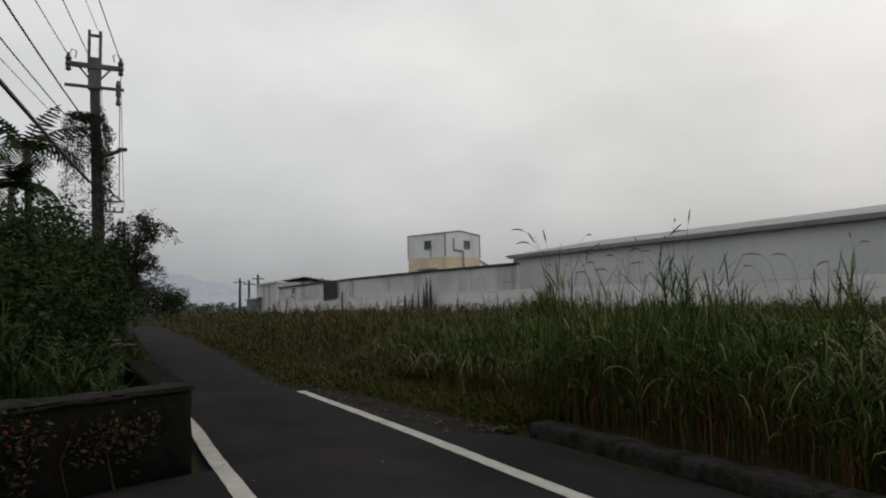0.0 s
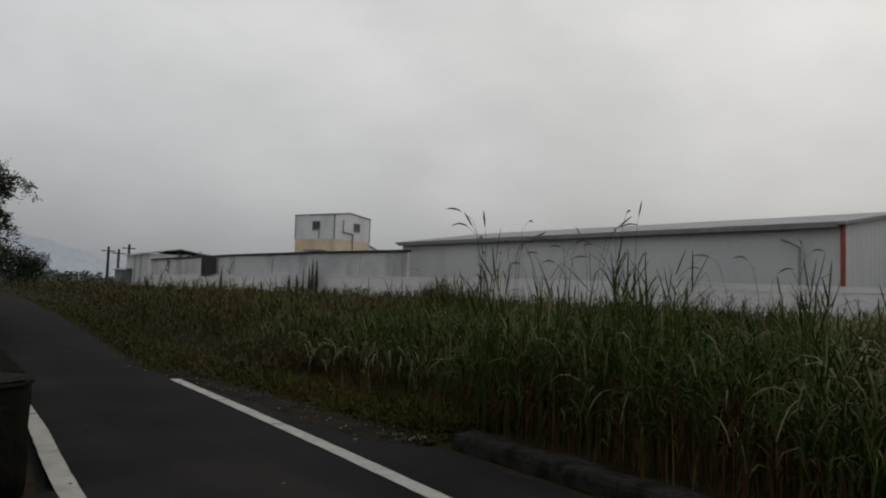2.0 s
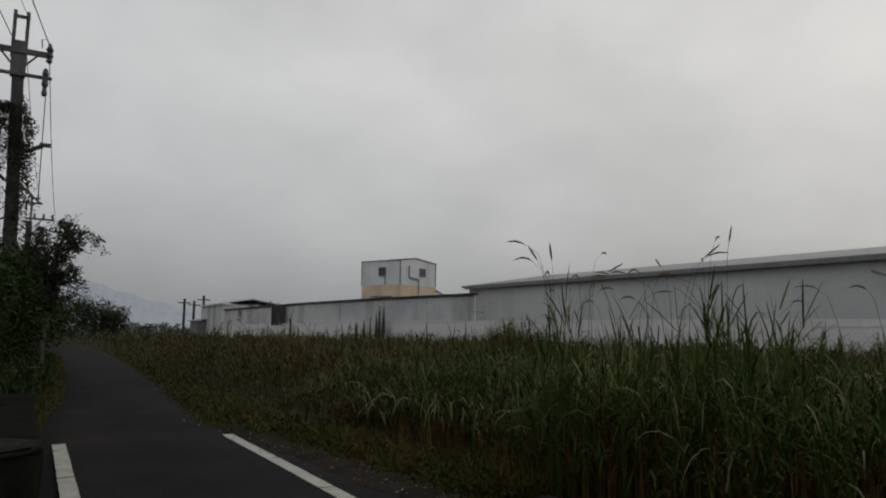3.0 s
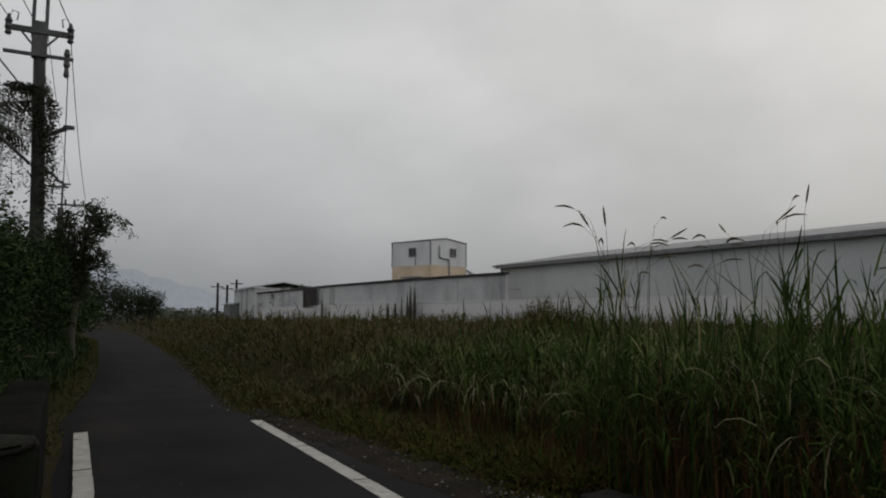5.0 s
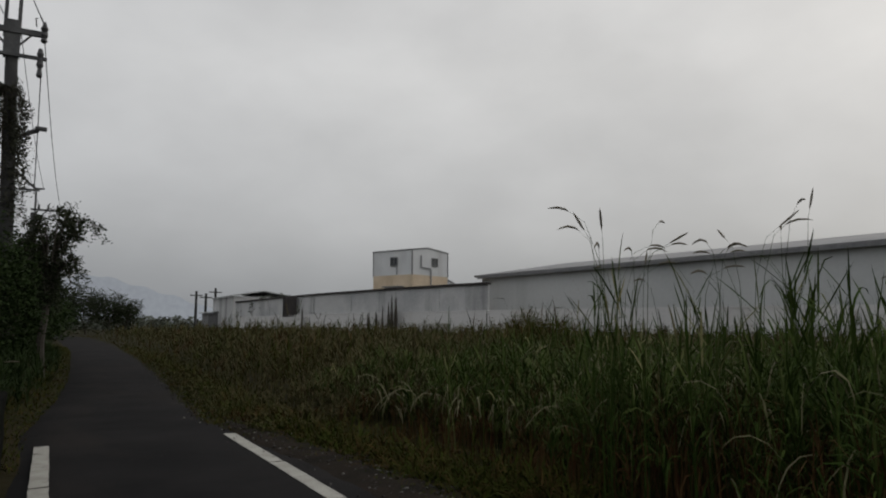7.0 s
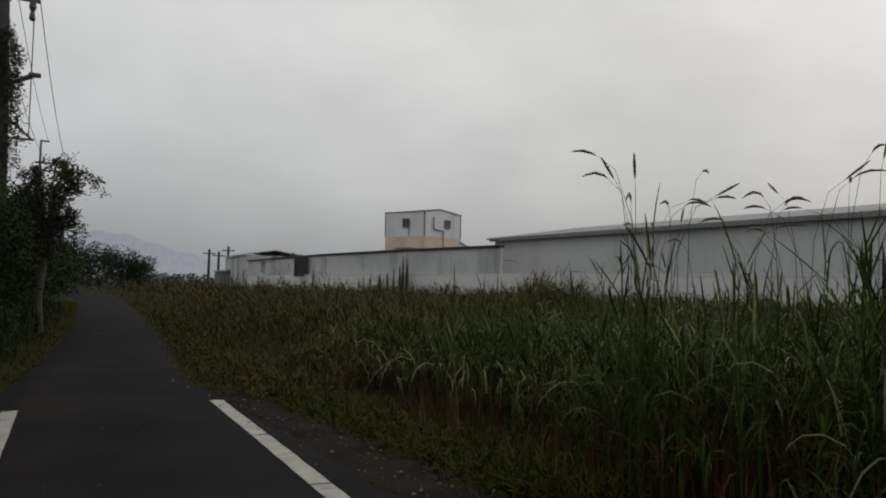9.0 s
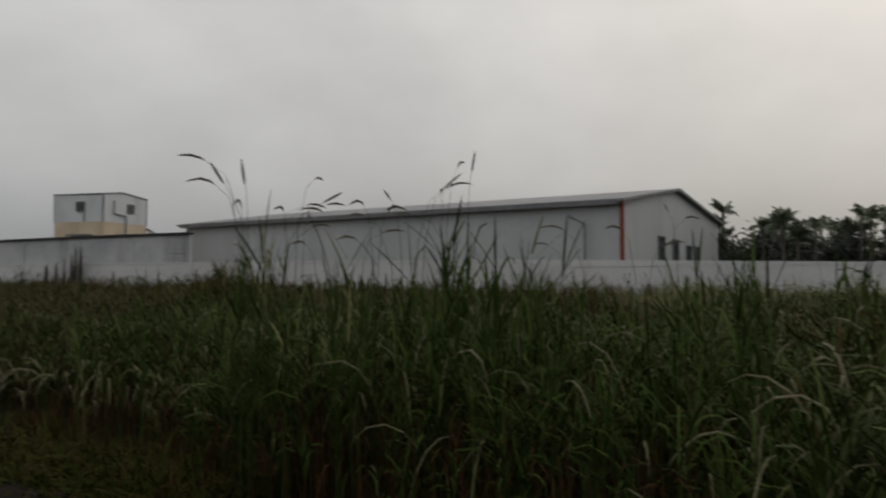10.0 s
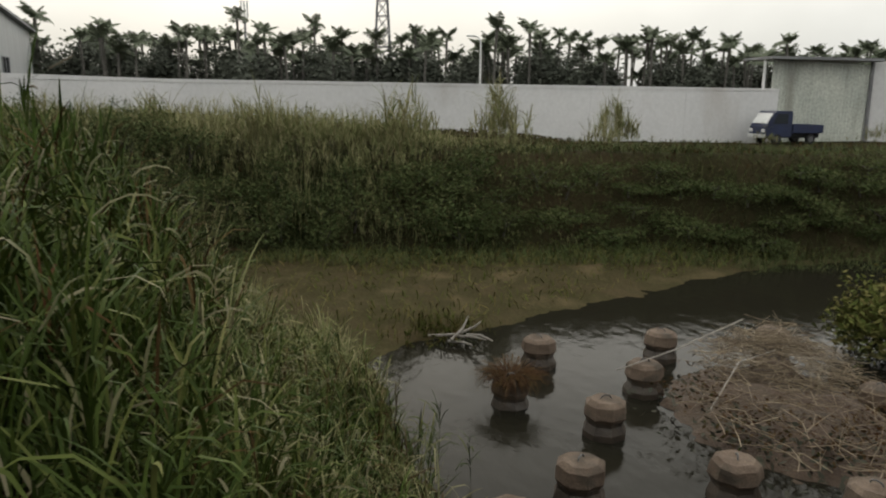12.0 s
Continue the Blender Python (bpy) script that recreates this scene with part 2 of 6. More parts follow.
M_leaf_tree = material("tree_leaves", [(0.0208, 0.026, 0.0143), (0.0286, 0.0364, 0.0182), (0.039, 0.0442, 0.0234)], 0.8, 0.7, 12, 0.0, island=True, spec=0.08)
M_vine = material("creeper_leaves", [(0.026, 0.030, 0.018), (0.042, 0.044, 0.028), (0.055, 0.05, 0.035)], 0.8, 1.5, 12, 0.0, island=True)
M_orange = material("orange_leaves", [(0.010, 0.016, 0.005), (0.014, 0.022, 0.006), (0.016, 0.018, 0.006), (0.030, 0.018, 0.006), (0.09, 0.022, 0.008), (0.30, 0.045, 0.014)], 0.7, 1.5, 12, 0.0, island=True)
# fronds of the far palms, paled so that haze sits in the colour
M_palm = material("hazy_palm_fronds", [(0.0897, 0.1112, 0.0753), (0.1256, 0.1435, 0.0968), (0.165, 0.1794, 0.1256)], 0.7, 0.1, 12, 0.0, island=True, spec=0.1)
M_trunk = material("bark", [(0.05, 0.043, 0.035), (0.085, 0.075, 0.062)], 0.95, 3, 30, 0.6)
M_palm_trunk = material("palm_trunk", [(0.09, 0.085, 0.075), (0.14, 0.13, 0.115)], 0.9, 2, 20, 0.4)
M_twig = material("dead_twigs", [(0.0638, 0.0467, 0.0323), (0.1445, 0.1105, 0.0748), (0.255, 0.204, 0.1403), (0.357, 0.2975, 0.2125)], 0.9, 2, 30, 0.2, island=True)
M_drift = material("bleached_driftwood", [(0.20, 0.18, 0.155), (0.32, 0.295, 0.26)], 0.85, 4, 40, 0.4)
M_stone = material("shoulder_stones", [(0.014, 0.0125, 0.011), (0.03, 0.027, 0.024), (0.21, 0.20, 0.18)], 0.9, 3, 40, 0.3, island=True)
# hills emit a grey-blue of their own to look veiled by haze
M_hill = material("far_hills_haze_glow", [(0.10, 0.11, 0.115), (0.11, 0.12, 0.125)], 1.0, 0.004, 0.05, 0.0, spec=0.0, emit=(0.215, 0.228, 0.25))
# distant leaves, likewise lightened with haze in the base colour
M_farwood = material("hazy_far_woods", [(0.0757, 0.0855, 0.0658), (0.1119, 0.12, 0.0937)], 0.9, 0.2, 3, 0.0, island=True)

M_water = bpy.data.materials.new("stream_water")
M_water.use_nodes = True
wnn, wll = M_water.node_tree.nodes, M_water.node_tree.links
wb = wnn["Principled BSDF"]
wb.inputs["Base Color"].default_value = (0.014, 0.013, 0.009, 1)
wb.inputs["Roughness"].default_value = 0.06
wb.inputs["IOR"].default_value = 1.33
wb.inputs["Specular IOR Level"].default_value = 0.12
wgeo = wnn.new("ShaderNodeNewGeometry")
wmap = wnn.new("ShaderNodeMapping")
wmap.inputs["Scale"].default_value = (1.0, 1.6, 1.0)
wll.new(wgeo.outputs["Position"], wmap.inputs[0])
wno = wnn.new("ShaderNodeTexNoise")
wno.inputs["Scale"].default_value, wno.inputs["Detail"].default_value = 2.2, 5.0
wll.new(wmap.outputs[0], wno.inputs[0])
wbu = wnn.new("ShaderNodeBump")
wbu.inputs["Strength"].default_value, wbu.inputs["Distance"].default_value = 0.13, 0.1
wll.new(wno.outputs[0], wbu.inputs["Height"])
wll.new(wbu.outputs[0], wb.inputs["Normal"])

M_glass = bpy.data.materials.new("window_glass")
M_glass.use_nodes = True
M_glass.node_tree.nodes["Principled BSDF"].inputs["Base Color"].default_value = (0.03, 0.035, 0.04, 1)
M_glass.node_tree.nodes["Principled BSDF"].inputs["Roughness"].default_value = 0.08


# ---------------------------------------------------------------- mesh helpers
rng = np.random.default_rng(7)


def thing(name, at=(0, 0, 0), label="", category="", group="", kind=""):
    ob = new(name)
    ob.location = at
    ob.empty_display_size = 0.2
    return tagged(ob, label, category, group, kind)


def put_parent(ob, parent):
    ob.parent = parent
    ob.matrix_parent_inverse = Matrix.Translation(-parent.location)
    return ob


def part(name, bm, mat, parent=None, label="", smooth=False):
    """Links a bmesh as one mesh object, in world coordinates, under a thing or a part."""
    me = bpy.data.meshes.new(name)
    bmesh.ops.recalc_face_normals(bm, faces=bm.faces)
    bm.to_mesh(me)
    bm.free()
    me.materials.append(mat)
    if smooth:
        for p in me.polygons:
            p.use_smooth = True
    ob = new(name, me)
    if parent is not None:
        put_parent(ob, parent)
    if label:
        ob["label"] = label
    return ob


def arrays(name, verts, faces, mat, parent=None, smooth=False):
    """One mesh from computed vertex and face arrays; faces is a list of equal-width index arrays."""
    me = bpy.data.meshes.new(name)
    verts = np.asarray(verts, dtype=np.float32)
    loops = np.concatenate([f.reshape(-1) for f in faces]).astype(np.int32)
    totals = np.concatenate([np.full(len(f), f.shape[1]) for f in faces]).astype(np.int32)
    starts = np.concatenate([[0], np.cumsum(totals)[:-1]]).astype(np.int32)
    me.vertices.add(len(verts))
    me.vertices.foreach_set("co", verts.reshape(-1))
    me.loops.add(len(loops))
    me.loops.foreach_set("vertex_index", loops)
    me.polygons.add(len(totals))
    me.polygons.foreach_set("loop_start", starts)
    me.polygons.foreach_set("loop_total", totals)
    if smooth:
        me.polygons.foreach_set("use_smooth", np.ones(len(totals), dtype=bool))
    me.update(calc_edges=True)
    me.validate()
    me.materials.append(mat)
    ob = new(name, me)
    if parent is not None:
        put_parent(ob, parent)
    return ob


def box(bm, x0, x1, y0, y1, z0, z1, m=None, bevel=0.0):
    vs = [bm.verts.new((x, y, z)) for z in (z0, z1) for y in (y0, y1) for x in (x0, x1)]
    fs = [bm.faces.new([vs[i] for i in q]) for q in ((0, 2, 3, 1), (4, 5, 7, 6), (0, 1, 5, 4), (2, 6, 7, 3), (0, 4, 6, 2), (1, 3, 7, 5))]
    if bevel:
        es = list({e for f in fs for e in f.edges})
        r = bmesh.ops.bevel(bm, geom=es, offset=bevel, segments=2, affect="EDGES", profile=0.5)
        vs = list({v for f in r["faces"] for v in f.verts} | {v for v in vs if v.is_valid})
    if m is not None:
        for v in vs:
            v.co = m @ v.co
    return vs


def tube(bm, pts, radii, sides=6):
    """A tapered tube through points."""
    pts = [Vector(p) for p in pts]
    if not hasattr(radii, "__len__"):
        radii = [radii] * len(pts)
    rings = []
    for i, p in enumerate(pts):
        d = (pts[min(i + 1, len(pts) - 1)] - pts[max(i - 1, 0)]).normalized()
        a = d.orthogonal().normalized() if abs(d.z) > 0.9 else d.cross(Vector((0, 0, 1))).normalized()
        b = d.cross(a)
        rings.append([bm.verts.new(p + (a * math.cos(t) + b * math.sin(t)) * radii[i]) for t in (2 * math.pi * k / sides for k in range(sides))])
    for r0, r1 in zip(rings, rings[1:]):
        for k in range(sides):
            bm.faces.new((r0[k], r0[(k + 1) % sides], r1[(k + 1) % sides], r1[k]))
    bm.faces.new(rings[0][::-1])
    bm.faces.new(rings[-1])


def lathe(bm, profile, sides, at, turn=0.0, jitter=0.0):
    rings = []
    for r, z in profile:
        rings.append([bm.verts.new((at[0] + (r + random.uniform(-jitter, jitter)) * math.cos(turn + 2 * math.pi * k / sides),
                                    at[1] + (r + random.uniform(-jitter, jitter)) * math.sin(turn + 2 * math.pi * k / sides), at[2] + z)) for k in range(sides)])
    for r0, r1 in zip(rings, rings[1:]):
        for k in range(sides):
            bm.faces.new((r0[k], r0[(k + 1) % sides], r1[(k + 1) % sides], r1[k]))
    bm.faces.new(rings[0][::-1])
    bm.faces.new(rings[-1])


def wall_box(bm, a, b, z0, z1, thick, off=0.0):
    """An upright slab along the plan line a-b; z1 may be a pair for a sloping top."""
    a, b = Vector((*a, 0)), Vector((*b, 0))
    d = (b - a).normalized()
    nrm = Vector((d.y, -d.x, 0))
    t0, t1 = z1 if hasattr(z1, "__len__") else (z1, z1)
    q = [(a, t0), (b, t1)]
    lo, hi = [], []
    for s in (off, off - thick):
        for p, t in (q if s == off else q[::-1]):
            lo.append(bm.verts.new(p + nrm * s + Vector((0, 0, z0))))
            hi.append(bm.verts.new(p + nrm * s + Vector((0, 0, t))))
    bm.faces.new(lo[::-1])
    bm.faces.new(hi)
    for k in range(4):
        bm.faces.new((lo[k], lo[(k + 1) % 4], hi[(k + 1) % 4], hi[k]))


def smooth01(v):
    v = np.clip(v, 0, 1)
    return v * v * (3 - 2 * v)


def poly_dist(px, py, poly):
    """Signed distance to a polygon, negative inside."""
    poly = np.asarray(poly, dtype=float)
    best = np.full(px.shape, 1e9)
    inside = np.zeros(px.shape, dtype=bool)
    for (x0, y0), (x1, y1) in zip(poly, np.roll(poly, -1, axis=0)):
        dx, dy = x1 - x0, y1 - y0
        t = np.clip(((px - x0) * dx + (py - y0) * dy) / (dx * dx + dy * dy), 0, 1)
        best = np.minimum(best, np.hypot(px - x0 - t * dx, py - y0 - t * dy))
        if y0 != y1:
            cross = ((y0 > py) != (y1 > py)) & (px < (x1 - x0) * (py - y0) / (y1 - y0) + x0)
            inside ^= cross
    return np.where(inside, -best, best)


# ---------------------------------------------------------------- ground, road, stream
CHANNEL = [(-9, 0.2), (6.2, 0.55), (8.5, 0.95), (11.0, 1.4), (13.2, 3.2), (16.3, 7.0), (19.8, 6.5), (22.6, 3), (22.1, 0), (21.3, -3), (21.3, -8), (20.4, -12), (20.3, -60), (13.6, -60), (13.6, -9.6), (11.3, -7.8), (-9, -7.5)]
WATER = [(-9, 0.0), (7.5, 0.3), (12.6, 0.75), (14.6, 0.75), (15.4, -0.2), (16.35, -2.2), (17.5, -4.7), (19.0, -7.6), (20.2, -11), (20.2, -60), (13.8, -60), (13.8, -9.5), (11.3, -7.7), (-9, -7.4)]
LEFT = ((-60, -4.0), (5.0, -4.0), (6.4, 0.9), (14, 1.0), (18, 1.45), (25, 1.95), (50, 3.0), (97, 3.4), (130, 1.0), (170, -6.0), (300, -50.0))
RIGHT = ((-60, 4.6), (6.3, 4.6), (7.0, 4.2), (9.4, 4.05), (12.5, 3.75), (14.5, 3.6), (26, 4.55), (40, 5.5), (66, 6.7), (97, 7.4), (130, 6.0), (170, -1.0), (300, -44.0))


def edge_at(table, y):
    return np.interp(y, [p[0] for p in table], [p[1] for p in table])


def wobble(x, y, s, k=0.0):
    return (np.sin(x * s * 1.3 + 1.7 + k) * np.cos(y * s * 0.9 + 0.4 + k) + 0.5 * np.sin(x * s * 2.9 + y * s * 2.3 + k) + 0.3 * np.sin(y * s * 5.1 - x * s * 3.7 + k)) / 1.8


def height(x, y):
    x, y = np.asarray(x, float), np.asarray(y, float)
    dc = poly_dist(x, y, CHANNEL)
    dw = poly_dist(x, y, WATER)
    low = -2.8 + 0.14 * np.clip(dw, -4.0, 1.6) + 0.03 * wobble(x, y, 1.1) + 0.03 * wobble(x, y, 2.7, 1.0)
    up = smooth01((dc + 0.06 * wobble(x, y, 1.6)) / 2.3)
    top = 0.05 * wobble(x, y, 0.5)
    on_road = (x > edge_at(LEFT, y) - 0.3) & (x < edge_at(RIGHT, y) + 0.3)
    top = np.where(on_road, -0.05, top)
    top = top - 0.55 * smooth01((x - 23) / 6) * smooth01((-6 - y) / 7)
    far = np.hypot(x, y)
    top = np.where(far > 150, -0.2, top)
    return low * (1 - up) + top * up


def axis(fine0, fine1, step, far):
    v = list(np.arange(fine0, fine1 + 1e-6, step))
    s, p = step, fine1
    while p < far:
        s *= 1.35
        p += s
        v.append(p)
    s, p = step, fine0
    while p > -far:
        s *= 1.35
        p -= s
        v.insert(0, p)
    return np.array(v)


def sheet(name, xs, ys, fn, mat):
    gx, gy = np.meshgrid(xs, ys)
    gz = fn(gx, gy)
    idx = np.arange(gx.size).reshape(gx.shape)
    f = np.stack([idx[:-1, :-1], idx[:-1, 1:], idx[1:, 1:], idx[1:, :-1]], -1).reshape(-1, 4)
    return arrays(name, np.stack([gx, gy, gz], -1).reshape(-1, 3), [f], mat, smooth=True)


ground = tagged(sheet("ground", axis(-12, 46, 0.4, 3500), axis(-26, 34, 0.4, 3500), height, M_ground),
                "dark earth ground under rough grass", "ground", kind="structure")

# silt bar between the far bank and the water
sx, sy = np.arange(8, 23.4, 0.13), np.arange(-14, 8, 0.13)
gx, gy = np.meshgrid(sx, sy)
bar_z = height(gx, gy) + 0.03 - 0.15 * smooth01((poly_dist(gx, gy, CHANNEL) + 0.2) / 0.8)
ids = np.arange(gx.size).reshape(gx.shape)
silt = arrays("silt_bar", np.stack([gx, gy, bar_z], -1).reshape(-1, 3), [np.stack([ids[:-1, :-1], ids[:-1, 1:], ids[1:, 1:], ids[1:, :-1]], -1).reshape(-1, 4)], M_silt, smooth=True)
tagged(silt, "brown silt bar beside the stream", "ground", kind="structure")

bm = bmesh.new()
bm.faces.new([bm.verts.new((x, y, -2.8)) for x, y in ((-9.5, -8.5), (13.8, -10.5), (12.8, -60), (21.3, -60), (21.4, -10.5), (20.4, -5), (17.8, 0), (15.3, 2.2), (-9.5, 1.6))])
tagged(part("water", bm, M_water), "dark slow stream water with light ripples", "water", kind="structure")

ys_road = np.concatenate([np.arange(-60, 30, 0.5), np.arange(30, 301, 3.0)])
rv, rf = [], []
ncol = 9
for j, y in enumerate(ys_road):
    l_, r_ = edge_at(LEFT, y), edge_at(RIGHT, y)
    r_ += 0.05 * math.sin(y * 2.1) + 0.04 * math.sin(y * 5.3)
    l_ += 0.04 * math.sin(y * 1.7 + 1)
    for k in range(ncol):
        u = k / (ncol - 1)
        edge = 0.0 if 0 < k < ncol - 1 else -0.06
        rv.append((l_ + (r_ - l_) * u, y, edge + 0.012 * math.sin(math.pi * u)))
    if j:
        for k in range(ncol - 1):
            a = (j - 1) * ncol + k
            rf.append((a, a + 1, a + ncol + 1, a + ncol))
road = tagged(arrays("road", rv, [np.array(rf)], M_asphalt, smooth=True), "narrow dark worn asphalt lane", "road", kind="structure")

# bridge deck that carries the lane over the stream
bm = bmesh.new()
box(bm, -6.0, 4.86, -10.0, 4.0, -0.55, -0.06)
tagged(part("bridge_deck", bm, M_conc_deck), "grey concrete slab of the bridge over the stream", "bridge", kind="structure")
for y0, y1 in ((3.2, 4.0), (-10.0, -9.2)):
    bm = bmesh.new()
    box(bm, -5.5, 4.6, y0, y1, -3.6, -0.55)
    tagged(part("bridge_abutment", bm, M_conc_deck), "grey concrete abutment under the bridge slab", "bridge", kind="structure")


def stripe(course, y0, y1, wear):
    """A painted edge line with ragged ends and short cracks across it."""
    verts, faces = [], []
    y = y0
    cuts = sorted(wear)
    segs = []
    for c in cuts:
        segs.append((y, c - 0.012))
        y = c + 0.014
    segs.append((y, y1))
    for a, b in segs:
        n = max(2, int((b - a) / 0.12))
        base = len(verts)
        for i in range(n + 1):
            yy = a + (b - a) * i / n
            w0, w1 = random.uniform(-0.004, 0.004), random.uniform(-0.004, 0.004)
            l_, r_ = edge_at(LEFT, yy), edge_at(RIGHT, yy)
            x0 = edge_at(course, yy)
            for xx, ww in ((x0, w0), (x0 + 0.16, w1)):
                u = (xx - l_) / (r_ - l_)
                verts.append((xx + ww, yy + (random.uniform(-0.03, 0.03) if i in (0, n) else 0), 0.012 * math.sin(math.pi * min(max(u, 0), 1)) + 0.006))
        for i in range(n):
            k = base + 2 * i
            faces.append((k, k + 1, k + 3, k + 2))
    return verts, faces


LINE_R = ((-30, 3.05), (0, 3.08), (3.8, 3.18), (5.7, 3.24), (7.3, 3.29), (9.0, 3.33), (12.3, 3.385))
LINE_L = ((-30, 0.72), (3.0, 0.93), (7.2, 1.055), (8.7, 1.12), (12.3, 1.185))
for course, y1, wear in ((LINE_R, 12.25, (8.05, 9.95)), (LINE_L, 12.22, (9.7, 11.65))):
    v_, f_ = stripe(course, -30.0, y1, wear)
    tagged(arrays("road_line", v_, [np.array(f_)], M_line), "worn white painted edge line on asphalt", "road marking", "edge lines of the lane", kind="structure")

# right-hand kerb of the bridge, in cast lengths
kerb = thing("bridge_kerb", (4.7, 0, 0), "low weathered concrete kerb along the bridge edge", "kerb", kind="structure")
yk = 6.42
while yk > -9.5:
    ln = 7.95
    bm = bmesh.new()
    vs = box(bm, 4.51, 4.84, yk - ln + 0.004, yk, -0.1, 0.12, bevel=0.06)
    bmesh.ops.subdivide_edges(bm, edges=[e for e in bm.edges if e.calc_length() > 1.0], cuts=44, use_grid_fill=True)
    for v in bm.verts:
        v.co += Vector((noise.noise(v.co * 3.1), noise.noise(v.co * 2.7 + Vector((5, 0, 0))), noise.noise(v.co * 3.3 + Vector((0, 9, 0))))) * 0.03
    part("kerb_length", bm, M_kerb, kerb)
    yk -= ln


def rough(bm, amt, freq=3.0):
    for v in bm.verts:
        v.co += Vector((noise.noise(v.co * freq), noise.noise(v.co * freq + Vector((5, 0, 0))), noise.noise(v.co * freq + Vector((0, 9, 0))))) * amt


parapet = thing("bridge_parapet", (0.66, 6.5, 0), "near-black concrete parapet with a flared wing wall", "parapet", kind="structure")
bm = bmesh.new()
box(bm, 0.52, 0.89, 6.75, 11.1, -0.1, 0.77, bevel=0.04)
bmesh.ops.subdivide_edges(bm, edges=bm.edges[:], cuts=5, use_grid_fill=True)
rough(bm, 0.03)
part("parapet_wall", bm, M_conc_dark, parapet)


def curved_wall(bm, course, z0, z1, thick, step=0.16):
    """A wall with a softly rounded top that follows a smooth plan curve."""
    pts = [Vector((*p, 0)) for p in course]
    line = []
    for i in range(len(pts) - 1):
        p0, p1, p2, p3 = pts[max(i - 1, 0)], pts[i], pts[i + 1], pts[min(i + 2, len(pts) - 1)]
        n = max(2, int((p2 - p1).length / step))
        for k in range(n):
            t = k / n
            line.append(0.5 * (2 * p1 + (p2 - p0) * t + (2 * p0 - 5 * p1 + 4 * p2 - p3) * t * t + (3 * p1 - p0 - 3 * p2 + p3) * t ** 3))
    line.append(pts[-1])
    h = thick / 2
    section = [(-h, z0), (-h, z0 + (z1 - z0) * 0.35), (-h, z0 + (z1 - z0) * 0.7), (-h, z1 - 0.035), (-h + 0.03, z1), (h - 0.03, z1), (h, z1 - 0.035), (h, z0 + (z1 - z0) * 0.5), (h, z0)]
    rings = []
    for i, p in enumerate(line):
        d = (line[min(i + 1, len(line) - 1)] - line[max(i - 1, 0)]).normalized()
        side = Vector((d.y, -d.x, 0))
        rings.append([bm.verts.new(p + side * u + Vector((0, 0, z))) for u, z in section])
    for r0, r1 in zip(rings, rings[1:]):
        for k in range(len(section)):
            k2 = (k + 1) % len(section)
            bm.faces.new((r0[k], r0[k2], r1[k2], r1[k]))
    bm.faces.new(rings[0])
    bm.faces.new(rings[-1][::-1])


WING = ((0.74, 7.1), (0.75, 6.72), (0.68, 6.50), (0.44, 6.33), (-0.42, 5.87), (-1.6, 5.32), (-4.5, 4.2))
bm = bmesh.new()
curved_wall(bm, WING, -0.1, 0.75, 0.26)
rough(bm, 0.035, 2.2)
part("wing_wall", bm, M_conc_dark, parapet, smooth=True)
# coping in a paler concrete than the wall below
bm = bmesh.new()
curved_wall(bm, WING[1:], 0.735, 0.80, 0.31)
rough(bm, 0.03, 4.0)
part("coping", bm, M_kerb, parapet, "worn rough-edged coping of the wing wall", smooth=True)

# ---------------------------------------------------------------- factory compound
WALL_LOW = ((26.0, 107.0), (27.4, 78.0), (29.6, 62.0), (32.2, 50.0), (39.5, 26.0), (40.2, 8.0), (39.2, -8.0), (38.0, -23.4))


def top_at(y):
    return float(np.interp(y, [-24, 8, 26, 50], [2.22, 2.32, 2.7, 2.75]))


boundary = thing("wall_boundary", (38, 0, 0), "long whitewashed boundary wall with stained base", "wall", kind="structure")
for a, b in zip(WALL_LOW, WALL_LOW[1:]):
    a, b = Vector((*a, 0)), Vector((*b, 0))
    n_ = max(1, round((b - a).length / 6.0))
    for i in range(n_):
        p, q = a.lerp(b, i / n_), a.lerp(b, (i + 1) / n_ - 0.0006)
        bm = bmesh.new()
        wall_box(bm, p[:2], q[:2], -1.0, (top_at(p.y) - 0.01, top_at(q.y) - 0.01), 0.18, 0.09)
        part("wall_panel", bm, M_wall_low, boundary)
    bm = bmesh.new()
    wall_box(bm, a[:2], b[:2], min(top_at(a.y), top_at(b.y)) - 0.06, (top_at(a.y) + 0.05, top_at(b.y) + 0.05), 0.24, 0.12)
    part("coping", bm, M_wall_low, boundary)

# taller workshop wall behind the boundary, with dark coping
WALL_UP = ((26.25, 107.0), (27.65, 78.0), (29.85, 62.0), (32.45, 50.3))
up = thing("wall_workshop", (29, 70, 0), "tall weathered white workshop wall with dark coping", "wall", kind="structure")
for a, b in zip(WALL_UP, WALL_UP[1:]):
    a, b = Vector((*a, 0)), Vector((*b, 0))
    n_ = max(1, round((b - a).length / 7.0))
    for i in range(n_):
        p, q = a.lerp(b, i / n_), a.lerp(b, (i + 1) / n_ - 0.003)
        bm = bmesh.new()
        wall_box(bm, p[:2], q[:2], -0.3, 4.86, 0.2, 0.0)
        part("wall_panel", bm, M_wall, up)
        bm = bmesh.new()
        wall_box(bm, p[:2], p.lerp(q, 0.03)[:2], 2.9, 4.7, 0.1, 0.08)
        part("joint_cover", bm, M_wall, up)
    bm = bmesh.new()
    wall_box(bm, a[:2], b[:2], 4.86, 5.05, 0.5, 0.16)
    part("coping", bm, M_coping, up)
# dark bay, built as upright slats in front of the wall face
bay = Vector((27.0, 86.5, 0)), Vector((27.28, 82.0, 0))
bm = bmesh.new()
